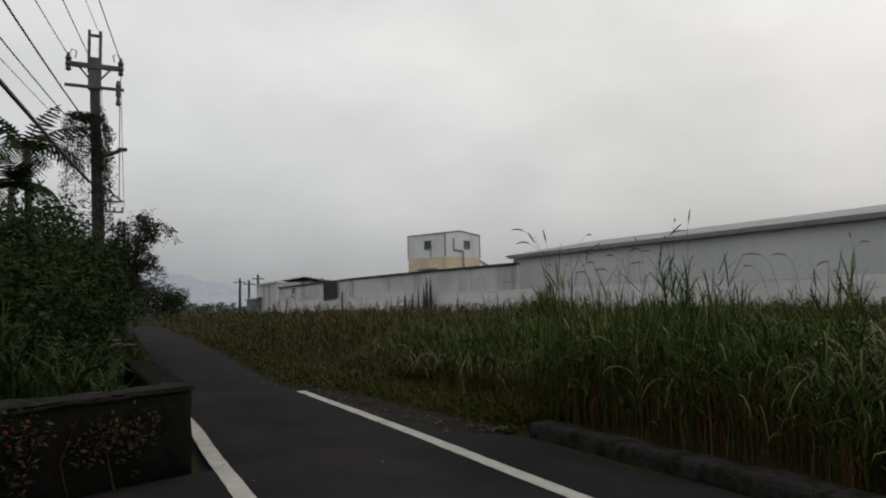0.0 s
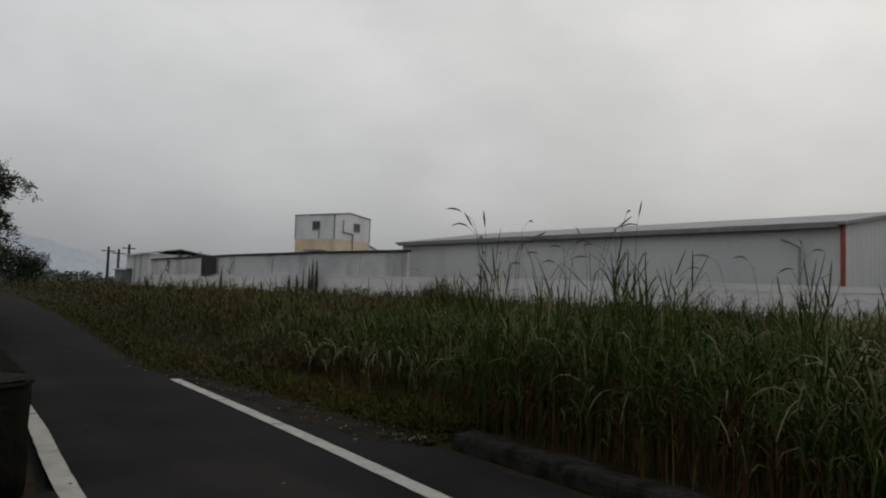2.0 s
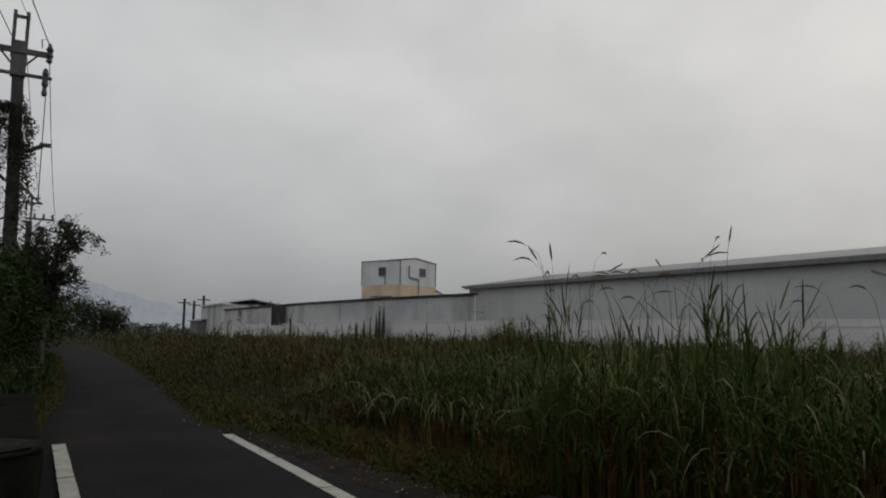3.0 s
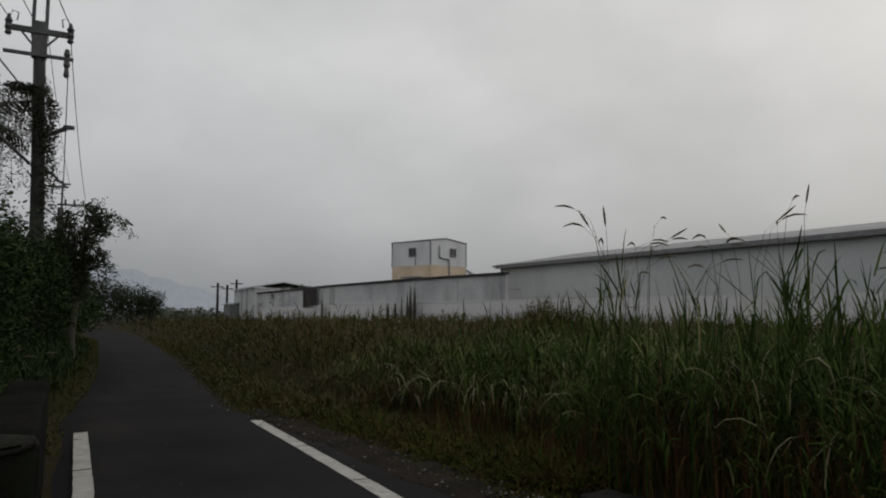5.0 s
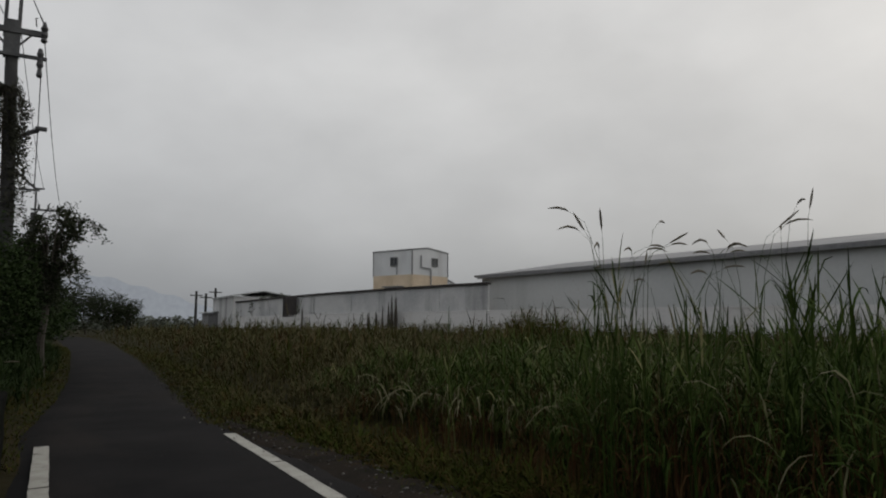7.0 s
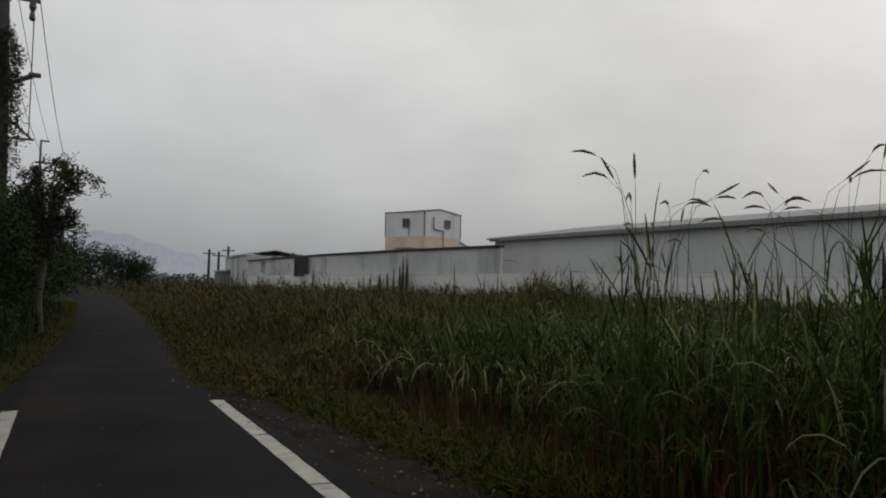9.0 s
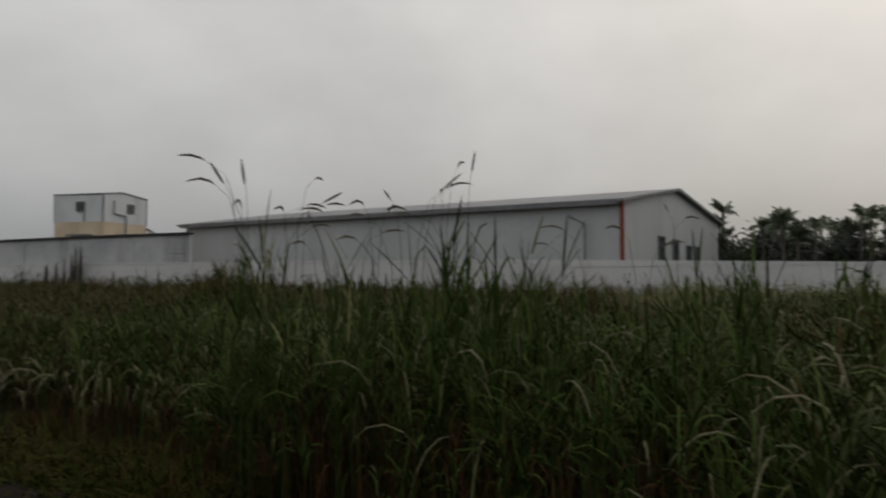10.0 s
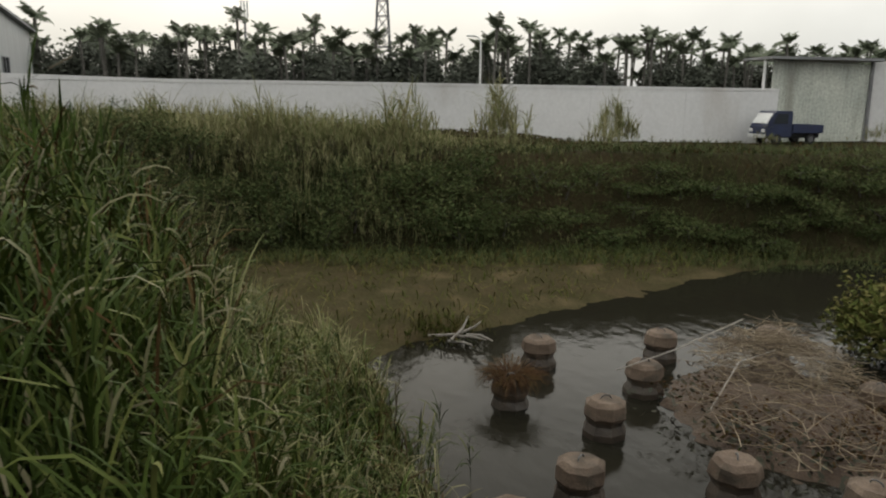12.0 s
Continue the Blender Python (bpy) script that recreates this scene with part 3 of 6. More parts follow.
for i in range(9):
    p, q = bay[0].lerp(bay[1], i / 9), bay[0].lerp(bay[1], (i + 0.7) / 9)
    wall_box(bm, p[:2], q[:2], 2.6, 4.85, 0.06, 0.18)
tagged(part("dark_bay", bm, M_coping), "dark slatted bay on the workshop wall", "wall panel", kind="structure")


def window_in(parent, a, b, z0, z1, off):
    """A framed window on the plan line a-b."""
    w = thing("window", (*a, z0))
    put_parent(w, parent)
    w.matrix_parent_inverse = Matrix.Translation(-parent.location)
    a3, b3 = Vector((*a, 0)), Vector((*b, 0))
    bm = bmesh.new()
    wall_box(bm, a, b, z0, z1, 0.05, off + 0.02)
    part("pane", bm, M_glass, w)
    bm = bmesh.new()
    wall_box(bm, a, b, z0 - 0.1, z0, 0.16, off + 0.1)
    wall_box(bm, a, b, z1, z1 + 0.1, 0.16, off + 0.1)
    wall_box(bm, a, a3.lerp(b3, 0.07)[:2], z0, z1, 0.14, off + 0.08)
    wall_box(bm, a3.lerp(b3, 0.93)[:2], b, z0, z1, 0.14, off + 0.08)
    wall_box(bm, a3.lerp(b3, 0.47)[:2], a3.lerp(b3, 0.53)[:2], z0, z1, 0.12, off + 0.06)
    part("window_frame", bm, M_frame, w)
    return w


# grey metal shed
C, L, R = Vector((50.6, 24.3, 0)), Vector((45.3, 71.3, 0)), Vector((77.5, 25.8, 0))
K = L + (R - C)
EAVE, RIDGE = 7.22, 9.15
shed = thing("storage_shed", C, "large grey sheet-metal shed with a low gable roof", "building")
along = (L - C).normalized()
across = (R - C).normalized()
def ribbed(bm, a, b, z0, za, zb, ribs, depth, mid=None):
    """One sheet with trapezoid ribs along the plan line a-b, and a plain back."""
    d = (b - a).normalized()
    nrm = Vector((d.y, -d.x, 0))
    rows = []
    for i in range(ribs * 4 + 1):
        u = i / (ribs * 4)
        p = a.lerp(b, u) + nrm * (depth if i % 4 in (1, 2) else 0.0)
        zt = za + (zb - za) * u if mid is None else (za + (mid[1] - za) * u / mid[0] if u < mid[0] else mid[1] + (zb - mid[1]) * (u - mid[0]) / (1 - mid[0]))
        rows.append((bm.verts.new(p + Vector((0, 0, z0))), bm.verts.new(p + Vector((0, 0, zt)))))
    for (l0, h0), (l1, h1) in zip(rows, rows[1:]):
        bm.faces.new((l0, l1, h1, h0))
    ext = bmesh.ops.extrude_face_region(bm, geom=bm.faces[:])
    for v in ext["geom"]:
        if isinstance(v, bmesh.types.BMVert):
            v.co -= nrm * 0.1


bm = bmesh.new()
ribbed(bm, L, C, -0.3, EAVE, EAVE, 60, 0.02)
part("side_wall", bm, M_shed, shed)
apex = C.lerp(R, 0.47)
bm = bmesh.new()
ribbed(bm, C, R, -0.3, EAVE, EAVE, 34, 0.02, (0.47, RIDGE))
part("gable_wall", bm, M_shed, shed)
bm = bmesh.new()
wall_box(bm, (L + across * 0.2)[:2], (K)[:2], -0.3, EAVE, 0.15)
wall_box(bm, K[:2], R[:2], -0.3, EAVE, 0.15)
part("back_wall", bm, M_shed, shed)
bm = bmesh.new()
for p0, p1, z0, z1 in ((C - across * 0.7, apex, EAVE - 0.02, RIDGE + 0.12), (apex, R + across * 0.5, RIDGE + 0.12, EAVE)):
    a0, a1 = p0 - along * 0.5, p1 - along * 0.5
    b0, b1 = p0 + along * (L - C).length + along * 0.5, p1 + along * (L - C).length + along * 0.5
    top = [bm.verts.new(Vector((p.x, p.y, z + 0.12))) for p, z in ((a0, z0), (a1, z1), (b1, z1), (b0, z0))]
    low = [bm.verts.new(Vector((p.x, p.y, z - 0.1))) for p, z in ((a0, z0), (a1, z1), (b1, z1), (b0, z0))]
    bm.faces.new(top)
    bm.faces.new(low[::-1])
    for k in range(4):
        bm.faces.new((top[k], low[k], low[(k + 1) % 4], top[(k + 1) % 4]))
part("roof", bm, M_roof, shed)
bm = bmesh.new()
wall_box(bm, (L - across * 0.62)[:2], (C - across * 0.62)[:2], EAVE - 0.3, EAVE + 0.02, 0.22, 0.1)
part("gutter", bm, M_frame, shed)
bm = bmesh.new()
tube(bm, [C - across * 0.05 - along * 0.1 + Vector((0, 0, z)) for z in (0.0, 3.5, EAVE + 0.1)], 0.17, 8)
part("downpipe", bm, M_red, shed, "rust-red corner downpipe")
bm = bmesh.new()
lp = C + along * 2.6 - across * 0.35
tube(bm, [lp + Vector((0, 0, z)) for z in (0.0, 2.5, 5.6)] + [lp + along * 0.7 - across * 0.5 + Vector((0, 0, 6.1))], 0.1, 6)
tube(bm, [lp + along * 0.6 - across * 0.4 + Vector((0, 0, 6.0)), lp + along * 1.0 - across * 0.6 + Vector((0, 0, 6.25))], [0.12, 0.17], 8)
part("wall_lamp", bm, M_pipe, shed, "grey pipe with a lamp on the shed side")
for u, zt in ((0.30, 5.0), (0.44, 4.9), (0.585, 4.5), (0.69, 4.5)):
    p, q = C.lerp(R, u), C.lerp(R, u + 0.062)
    window_in(shed, p[:2], q[:2], 2.7, zt, 0.04)
# darker link panel at the far end of the shed
bm = bmesh.new()
wall_box(bm, (43.6, 73.0), (45.2, 71.6), 0, 5.3, 0.3, 0.0)
part("link_panel", bm, M_gate, shed)

# three-storey tower house
tower = thing("tower_house", (38, 74, 0), "white clad tower house with cream lower storey", "building")
TA, TB, TC = Vector((34.2, 76.7, 0)), Vector((36.45, 71.5, 0)), Vector((42.1, 73.6, 0))
TD = TA + (TC - TB)
zs = 7.15
bm = bmesh.new()
for a, b in ((TA, TB), (TB, TC), (TC, TD), (TD, TA)):
    wall_box(bm, a[:2], b[:2], 0.0, zs, 0.2, 0.0)
part("lower_wall", bm, M_cream, tower, "cream rendered lower storey")
bm = bmesh.new()
tm = TB.lerp(TC, 0.42)
te = TD.lerp(TA, 0.58)
ring = [(TA, 9.8), (TB, 9.8), (tm, 10.15), (TC, 9.8), (TD, 9.8), (te, 10.15)]
ctr = (TA + TB + TC + TD) / 4
lo = [bm.verts.new(ctr + (p - ctr) * 1.006 + Vector((0, 0, zs))) for p, z in ring]
hi = [bm.verts.new(ctr + (p - ctr) * 1.006 + Vector((0, 0, z))) for p, z in ring]
for k in range(6):
    bm.faces.new((lo[k], lo[(k + 1) % 6], hi[(k + 1) % 6], hi[k]))
part("upper_wall", bm, M_tower, tower)
bm = bmesh.new()
for (p0, p1, p2, p3) in (((TA, 9.8), (TB, 9.8), (tm, 10.15), (te, 10.15)), ((te, 10.15), (tm, 10.15), (TC, 9.8), (TD, 9.8))):
    ctr = (TA + TB + TC + TD) / 4
    hi = [bm.verts.new((ctr + (p - ctr) * 1.03) + Vector((0, 0, z + 0.14))) for p, z in (p0, p1, p2, p3)]
    lo = [bm.verts.new((ctr + (p - ctr) * 1.03) + Vector((0, 0, z + 0.01))) for p, z in (p0, p1, p2, p3)]
    bm.faces.new(hi)
    bm.faces.new(lo[::-1])
    for k in range(4):
        bm.faces.new((hi[k], lo[k], lo[(k + 1) % 4], hi[(k + 1) % 4]))
part("roof", bm, M_roof, tower)
for p in (TA, TB, TC):
    bm = bmesh.new()
    box(bm, p.x - 0.06, p.x + 0.06, p.y - 0.06, p.y + 0.06, zs, 9.85)
    part("corner_trim", bm, M_frame, tower, "dark corner trim")
window_in(tower, TA.lerp(TB, 0.46)[:2], TA.lerp(TB, 0.64)[:2], 8.25, 9.05, 0.05)
window_in(tower, TB.lerp(TC, 0.53)[:2], TB.lerp(TC, 0.69)[:2], 8.3, 9.05, 0.05)
bm = bmesh.new()
nrm = Vector((0.35, -0.94, 0)) * 0.14
pts = [TB.lerp(TC, u) + nrm + Vector((0, 0, z)) for u, z in ((0.22, 9.3), (0.22, 8.1), (0.24, 8.0), (0.46, 7.9), (0.49, 7.8), (0.49, 5.2))]
tube(bm, pts, 0.075, 6)
part("drain_pipe", bm, M_pipe, tower, "grey stepped drain pipe")
bm = bmesh.new()
pts = [TA.lerp(TB, 0.63) + Vector((-0.92, -0.39, 0)) * 0.12 + Vector((0, 0, z)) for z in (8.2, 7.2)]
tube(bm, pts, 0.06, 6)
part("drain_pipe", bm, M_pipe, tower)
bm = bmesh.new()
box(bm, -1.3, 1.1, -0.9, 0.0, 5.75, 5.9, m=Matrix.Translation(TA.lerp(TB, 0.6)) @ Matrix.Rotation(math.atan2((TB - TA).y, (TB - TA).x), 4, "Z"))
part("canopy", bm, M_frame, tower)
# sagging conveyor pipe from the tower to the shed
bm = bmesh.new()
pa, pb = TC + Vector((0, 0, 6.75)), L + Vector((-0.4, 0.5, 5.75))
tube(bm, [pa.lerp(pb, i / 8) - Vector((0, 0, 0.35 * math.sin(math.pi * i / 8) - 0.1)) for i in range(9)], 0.12, 6)
tube(bm, [pa.lerp(pb, i / 8) - Vector((0, 0, 0.35 * math.sin(math.pi * i / 8) + 0.15)) for i in range(9)], 0.05, 5)
tagged(part("overhead_pipe", bm, M_frame), "dark overhead pipe between tower and shed", "pipe")

# low sheds at the far end of the compound
for x, y, w, d, h, g in ((31.5, 112, 9, 14, 6.0, 0.7), (29.6, 113, 3.2, 8, 4.4, 0.2), (26.8, 122, 2.6, 5, 3.6, 0.1)):
    far = thing("far_shed", (x, y, 0), "low pale shed with a shallow roof, far off", "building", "sheds at the end of the compound")
    bm = bmesh.new()
    box(bm, x - w / 2, x + w / 2, y, y + d, -0.2, h)
    part("wall", bm, M_wall if w > 3 else M_frame, far)
    bm = bmesh.new()
    for s in (-1, 1):
        q = [bm.verts.new(v) for v in ((x, y - 0.4, h + g + 0.1), (x + s * (w / 2 + 0.4), y - 0.4, h), (x + s * (w / 2 + 0.4), y + d + 0.4, h), (x, y + d + 0.4, h + g + 0.1))]
        q2 = [bm.verts.new(v.co + Vector((0, 0, 0.15))) for v in q]
        bm.faces.new(q)
        bm.faces.new(q2)
        for k in range(4):
            bm.faces.new((q[k], q[(k + 1) % 4], q2[(k + 1) % 4], q2[k]))
    part("roof", bm, M_shed, far)

# corrugated lean-to by the gap in the wall
lean = thing("corrugated_shed", (38, -26, 0), "stained green-grey corrugated lean-to shed", "building")
bm = bmesh.new()
ga, gb = Vector((38.55, -23.4, 0)), Vector((38.35, -29.2, 0))
ribbed(bm, ga, gb, -0.9, 3.78, 3.62, 28, 0.03)
part("sheet_wall", bm, M_gate, lean)
bm = bmesh.new()
wall_box(bm, (38.35, -29.4), (30.75, -42.0), -0.9, (3.75, 5.2), 0.1, 0.0)
part("side_wall", bm, M_wall_low, lean)
bm = bmesh.new()
vs = box(bm, 37.65, 40.2, -29.4, -22.6, 3.79, 3.92)
part("roof", bm, M_roof, lean)
bm = bmesh.new()
tube(bm, [(38.25, -29.25, -0.7), (38.3, -29.25, 3.79)], 0.1, 6)
part("post", bm, M_frame, lean)
bm = bmesh.new()
tube(bm, [(38.4, -22.75, -0.7), (38.4, -22.75, 3.79)], 0.07, 6)
part("post", bm, M_lampwhite, lean)


# small blue pickup
def wheel(parent, x, y):
    w = thing("wheel", (x, y, 0.29))
    put_parent(w, parent)
    w.matrix_parent_inverse = Matrix.Translation(-parent.location)
    for nm, r, hw, mt in (("tyre", 0.29, 0.085, M_tyre), ("rim", 0.17, 0.092, M_steel)):
        bm = bmesh.new()
        n = 18
        prof = [(r * 0.9, -hw), (r, -hw * 0.6), (r, hw * 0.6), (r * 0.9, hw)]
        rings = [[bm.verts.new((x + s, y + a * math.cos(2 * math.pi * k / n), 0.29 + a * math.sin(2 * math.pi * k / n))) for k in range(n)] for a, s in prof]
        for r0, r1 in zip(rings, rings[1:]):
            for k in range(n):
                bm.faces.new((r0[k], r0[(k + 1) % n], r1[(k + 1) % n], r1[k]))
        bm.faces.new(rings[0])
        bm.faces.new(rings[-1])
        part(nm, bm, mt, w)


TX, TY = 36.3, -21.2
truck = thing("pickup_truck", (TX, TY, 0), "small blue flatbed pickup parked by the wall", "truck")
# cab outline in side view: distance back from the nose, height
outline = [(0.0, 0.42), (0.02, 0.95), (0.12, 1.08), (0.50, 1.72), (0.62, 1.80), (1.55, 1.82), (1.62, 1.74), (1.64, 0.42)]
bm = bmesh.new()
sides_ = [[bm.verts.new((TX + s, TY - d, z)) for d, z in outline] for s in (-0.74, 0.74)]
bm.faces.new(sides_[0])
bm.faces.new(sides_[1][::-1])
for k in range(len(outline)):
    k2 = (k + 1) % len(outline)
    bm.faces.new((sides_[0][k], sides_[1][k], sides_[1][k2], sides_[0][k2]))
bmesh.ops.bevel(bm, geom=bm.edges[:], offset=0.025, segments=2, affect="EDGES")
part("cab", bm, M_blue, truck)
for s in (-0.752, 0.752):
    bm = bmesh.new()
    q = [bm.verts.new((TX + s, TY - d, z)) for d, z in ((0.42, 1.12), (1.32, 1.12), (1.32, 1.66), (0.68, 1.66))]
    q2 = [bm.verts.new(v.co * 1.0 + Vector((-0.02 if s > 0 else 0.02, 0, 0))) for v in q]
    bm.faces.new(q)
    bm.faces.new(q2)
    for k in range(4):
        bm.faces.new((q[k], q[(k + 1) % 4], q2[(k + 1) % 4], q2[k]))
    part("side_window", bm, M_glass, truck)
bm = bmesh.new()
q = [bm.verts.new((TX + x, TY - d - 0.0, z)) for x, d, z in ((-0.66, 0.13, 1.13), (0.66, 0.13, 1.13), (0.62, 0.47, 1.68), (-0.62, 0.47, 1.68))]
q2 = [bm.verts.new(v.co + Vector((0, 0.03, 0.012))) for v in q]
bm.faces.new(q)
bm.faces.new(q2)
for k in range(4):
    bm.faces.new((q[k], q[(k + 1) % 4], q2[(k + 1) % 4], q2[k]))
part("windscreen", bm, M_lampwhite, truck, "pale sunshade behind the windscreen")
bm = bmesh.new()
box(bm, TX - 0.72, TX + 0.72, TY - 3.55, TY - 1.66, 0.62, 0.72)
part("bed_floor", bm, M_blue, truck)
for x0, x1, y0, y1 in ((-0.76, -0.71, -3.57, -1.68), (0.71, 0.76, -3.57, -1.68), (-0.71, 0.71, -3.59, -3.53), (-0.71, 0.71, -1.74, -1.68)):
    bm = bmesh.new()
    box(bm, TX + x0, TX + x1, TY + y0, TY + y1, 0.66, 1.08, bevel=0.01)
    part("bed_side", bm, M_blue, truck)
bm = bmesh.new()
box(bm, TX - 0.5, TX + 0.5, TY - 3.5, TY - 0.3, 0.35, 0.6)
part("chassis", bm, M_tyre, truck)
bm = bmesh.new()
box(bm, TX - 0.74, TX + 0.74, TY - 0.04, TY + 0.07, 0.36, 0.56, bevel=0.02)
part("bumper", bm, M_lampwhite, truck)
for x in (-0.55, 0.55):
    bm = bmesh.new()
    box(bm, TX + x - 0.14, TX + x + 0.14, TY - 0.02, TY + 0.03, 0.66, 0.84, bevel=0.02)
    part("headlight", bm, M_lampwhite, truck)
for x in (-0.66, 0.66):
    for y in (-0.75, -2.85):
        wheel(truck, TX + x, TY + y)
truck.location.z = -0.53
truck.scale = (0.92, 0.92, 0.92)

# mobile-phone mast
def mast(x, y, top, base_w, name_label, seg):
    mst = thing("radio_mast", (x, y, 0), name_label, "mast")
    bm = bmesh.new()
    corners = [(-1, -1), (1, -1), (1, 1), (-1, 1)]
    wz = lambda z: base_w * (1 - 0.62 * z / top) / 2
    for cx, cy in corners:
        tube(bm, [(x + cx * wz(z), y + cy * wz(z), z) for z in (0, top / 2, top)], 0.11, 5)
    for i in range(seg):
        z0, z1 = top * i / seg, top * (i + 1) / seg
        for k in range(4):
            (ax, ay), (bx, by) = corners[k], corners[(k + 1) % 4]
            tube(bm, [(x + ax * wz(z0), y + ay * wz(z0), z0), (x + bx * wz(z1), y + by * wz(z1), z1)], 0.07, 4)
            tube(bm, [(x + bx * wz(z0), y + by * wz(z0), z0), (x + ax * wz(z1), y + ay * wz(z1), z1)], 0.07, 4)
            tube(bm, [(x + ax * wz(z1), y + ay * wz(z1), z1), (x + bx * wz(z1), y + by * wz(z1), z1)], 0.08, 4)
    part("lattice", bm, M_mast, mst)
    bm = bmesh.new()
    box(bm, x - 1.1, x + 1.1, y - 1.1, y + 1.1, top - 1.3, top - 1.15)
    part("platform", bm, M_mast, mst)
    for k in range(8):
        a = 2 * math.pi * k / 8
        bm = bmesh.new()
        px, py = x + 1.05 * math.cos(a), y + 1.05 * math.sin(a)
        box(bm, px - 0.14, px + 0.14, py - 0.1, py + 0.1, top - 1.1, top + 0.9)
        part("antenna", bm, M_lampwhite, mst)


mast(132.0, -12.8, 23.0, 3.4, "grey lattice mobile-phone mast beyond the palms", 9)
bm = bmesh.new()
tube(bm, [(120, 9.4, 0), (120, 9.4, 15.2)], [0.22, 0.16], 8)
small = thing("mast_pole", (120, 9.4, 0), "slim grey antenna pole beyond the palms", "mast")
part("pole", bm, M_mast, small)
for dx in (-0.45, 0.0, 0.45):
    bm = bmesh.new()
    box(bm, 119.8, 120.0, 9.4 + dx - 0.14, 9.4 + dx + 0.14, 13.2, 15.6)
    part("antenna", bm, M_lampwhite, small)

street_lamp = thing("street_lamp", (62.0, -13.0, 0), "slim white street lamp behind the wall", "lamp")
bm = bmesh.new()
tube(bm, [(62.0, -13.0, 0), (62.0, -13.0, 6.2), (61.9, -12.7, 6.5), (61.9, -12.2, 6.55)], [0.09, 0.08, 0.07, 0.06], 8)
part("pole", bm, M_lampwhite, street_lamp)
bm = bmesh.new()
box(bm, 61.75, 62.05, -12.5, -11.8, 6.48, 6.62, bevel=0.03)
part("lamp_head", bm, M_lampwhite, street_lamp)

# ---------------------------------------------------------------- poles and wires
def strand(bm, a, b, sag, r, n=14):
    a, b = Vector(a), Vector(b)
    tube(bm, [a.lerp(b, i / n) - Vector((0, 0, 4 * sag * (i / n) * (1 - i / n))) for i in range(n + 1)], r, 5)


PX, PY = 0.42, 24.0
pole = thing("utility_pole", (PX, PY, 0), "tall dark concrete utility pole overgrown with creepers", "utility pole")
bm = bmesh.new()
tube(bm, [(PX, PY, -0.3), (PX - 0.12, PY, 5), (PX - 0.25, PY, 9.0)], [0.2, 0.175, 0.15], 12)
part("shaft", bm, M_pole, pole, smooth=True)
px = PX - 0.25
bm = bmesh.new()
box(bm, px - 0.19, px + 0.19, PY - 0.16, PY + 0.16, 8.55, 9.55, bevel=0.02)
part("pole_band", bm, M_steel, pole)
for dx in (-0.17, 0.15):
    bm = bmesh.new()
    box(bm, px + dx - 0.045, px + dx + 0.045, PY - 0.05, PY + 0.05, 9.1, 10.45)
    part("riser", bm, M_steel, pole)
bm = bmesh.new()
box(bm, px - 0.2, px + 0.2, PY - 0.04, PY + 0.04, 10.25, 10.33)
part("riser_tie", bm, M_steel, pole)
for z, hw in ((9.25, 0.82), (8.58, 0.84)):
    bm = bmesh.new()
    box(bm, px - hw, px + hw, PY - 0.2, PY - 0.1, z - (0.075 if z > 9 else 0.04), z + (0.075 if z > 9 else 0.04))
    part("cross_arm", bm, M_steel, pole)
for s in (-1, 1):
    bm = bmesh.new()
    tube(bm, [(px + s * 0.45, PY - 0.13, 9.2), (px + s * 0.12, PY - 0.13, 8.8)], 0.03, 5)
    part("arm_brace", bm, M_steel, pole)
    bm = bmesh.new()
    lathe(bm, [(0.05, -0.25), (0.09, -0.2), (0.06, -0.12), (0.1, -0.04), (0.06, 0.05), (0.1, 0.14), (0.05, 0.25), (0.03, 0.33)], 10, (px + s * 0.74, PY - 0.15, 9.28))
    part("insulator", bm, M_porcelain, pole)
    bm = bmesh.new()
    tube(bm, [(px + s * 0.72, PY - 0.15, 9.5), (px + s * 0.66, PY - 0.15, 9.72), (px + s * 0.52, PY - 0.15, 9.68), (px + s * 0.55, PY - 0.15, 9.45)], 0.018, 5)
    part("jumper", bm, M_cable, pole)
bm = bmesh.new()
lathe(bm, [(0.04, -0.55), (0.08, -0.5), (0.05, -0.3), (0.09, -0.2), (0.06, 0.0), (0.09, 0.1), (0.05, 0.25)], 10, (px + 0.68, PY - 0.15, 8.6))
part("fuse_cutout", bm, M_porcelain, pole)
bm = bmesh.new()
strand(bm, (px + 0.72, PY - 0.15, 8.2), (px + 0.74, PY - 0.15, 5.05), -0.02, 0.014)
part("drop_wire", bm, M_cable, pole)
bm = bmesh.new()
tube(bm, [(PX - 0.05, PY - 0.1, 6.35), (PX + 0.5, PY - 0.2, 6.62)], [0.05, 0.07], 8)
box(bm, PX + 0.42, PX + 0.7, PY - 0.28, PY - 0.12, 6.6, 6.7, bevel=0.02)
part("lamp_arm", bm, M_steel, pole, "short street-lamp arm")
bm = bmesh.new()
tube(bm, [(PX, PY - 0.1, 5.5), (PX + 0.55, PY - 0.15, 5.02)], 0.03, 5)
tube(bm, [(PX + 0.1, PY - 0.15, 5.0), (PX + 0.62, PY - 0.15, 5.0)], 0.03, 5)
part("bracket", bm, M_steel, pole)

P2 = (0.8, 42.0)
pole2 = thing("utility_pole", (*P2, 0), "second dark utility pole behind the roadside tree", "utility pole")
bm = bmesh.new()
tube(bm, [(*P2, -0.3), (P2[0], P2[1], 6.9)], [0.19, 0.14], 10)
part("shaft", bm, M_pole, pole2, smooth=True)
bm = bmesh.new()
box(bm, P2[0] - 0.15, P2[0] + 1.05, P2[1] - 0.1, P2[1], 7.0, 7.09)
part("cross_arm", bm, M_steel, pole2)
bm = bmesh.new()
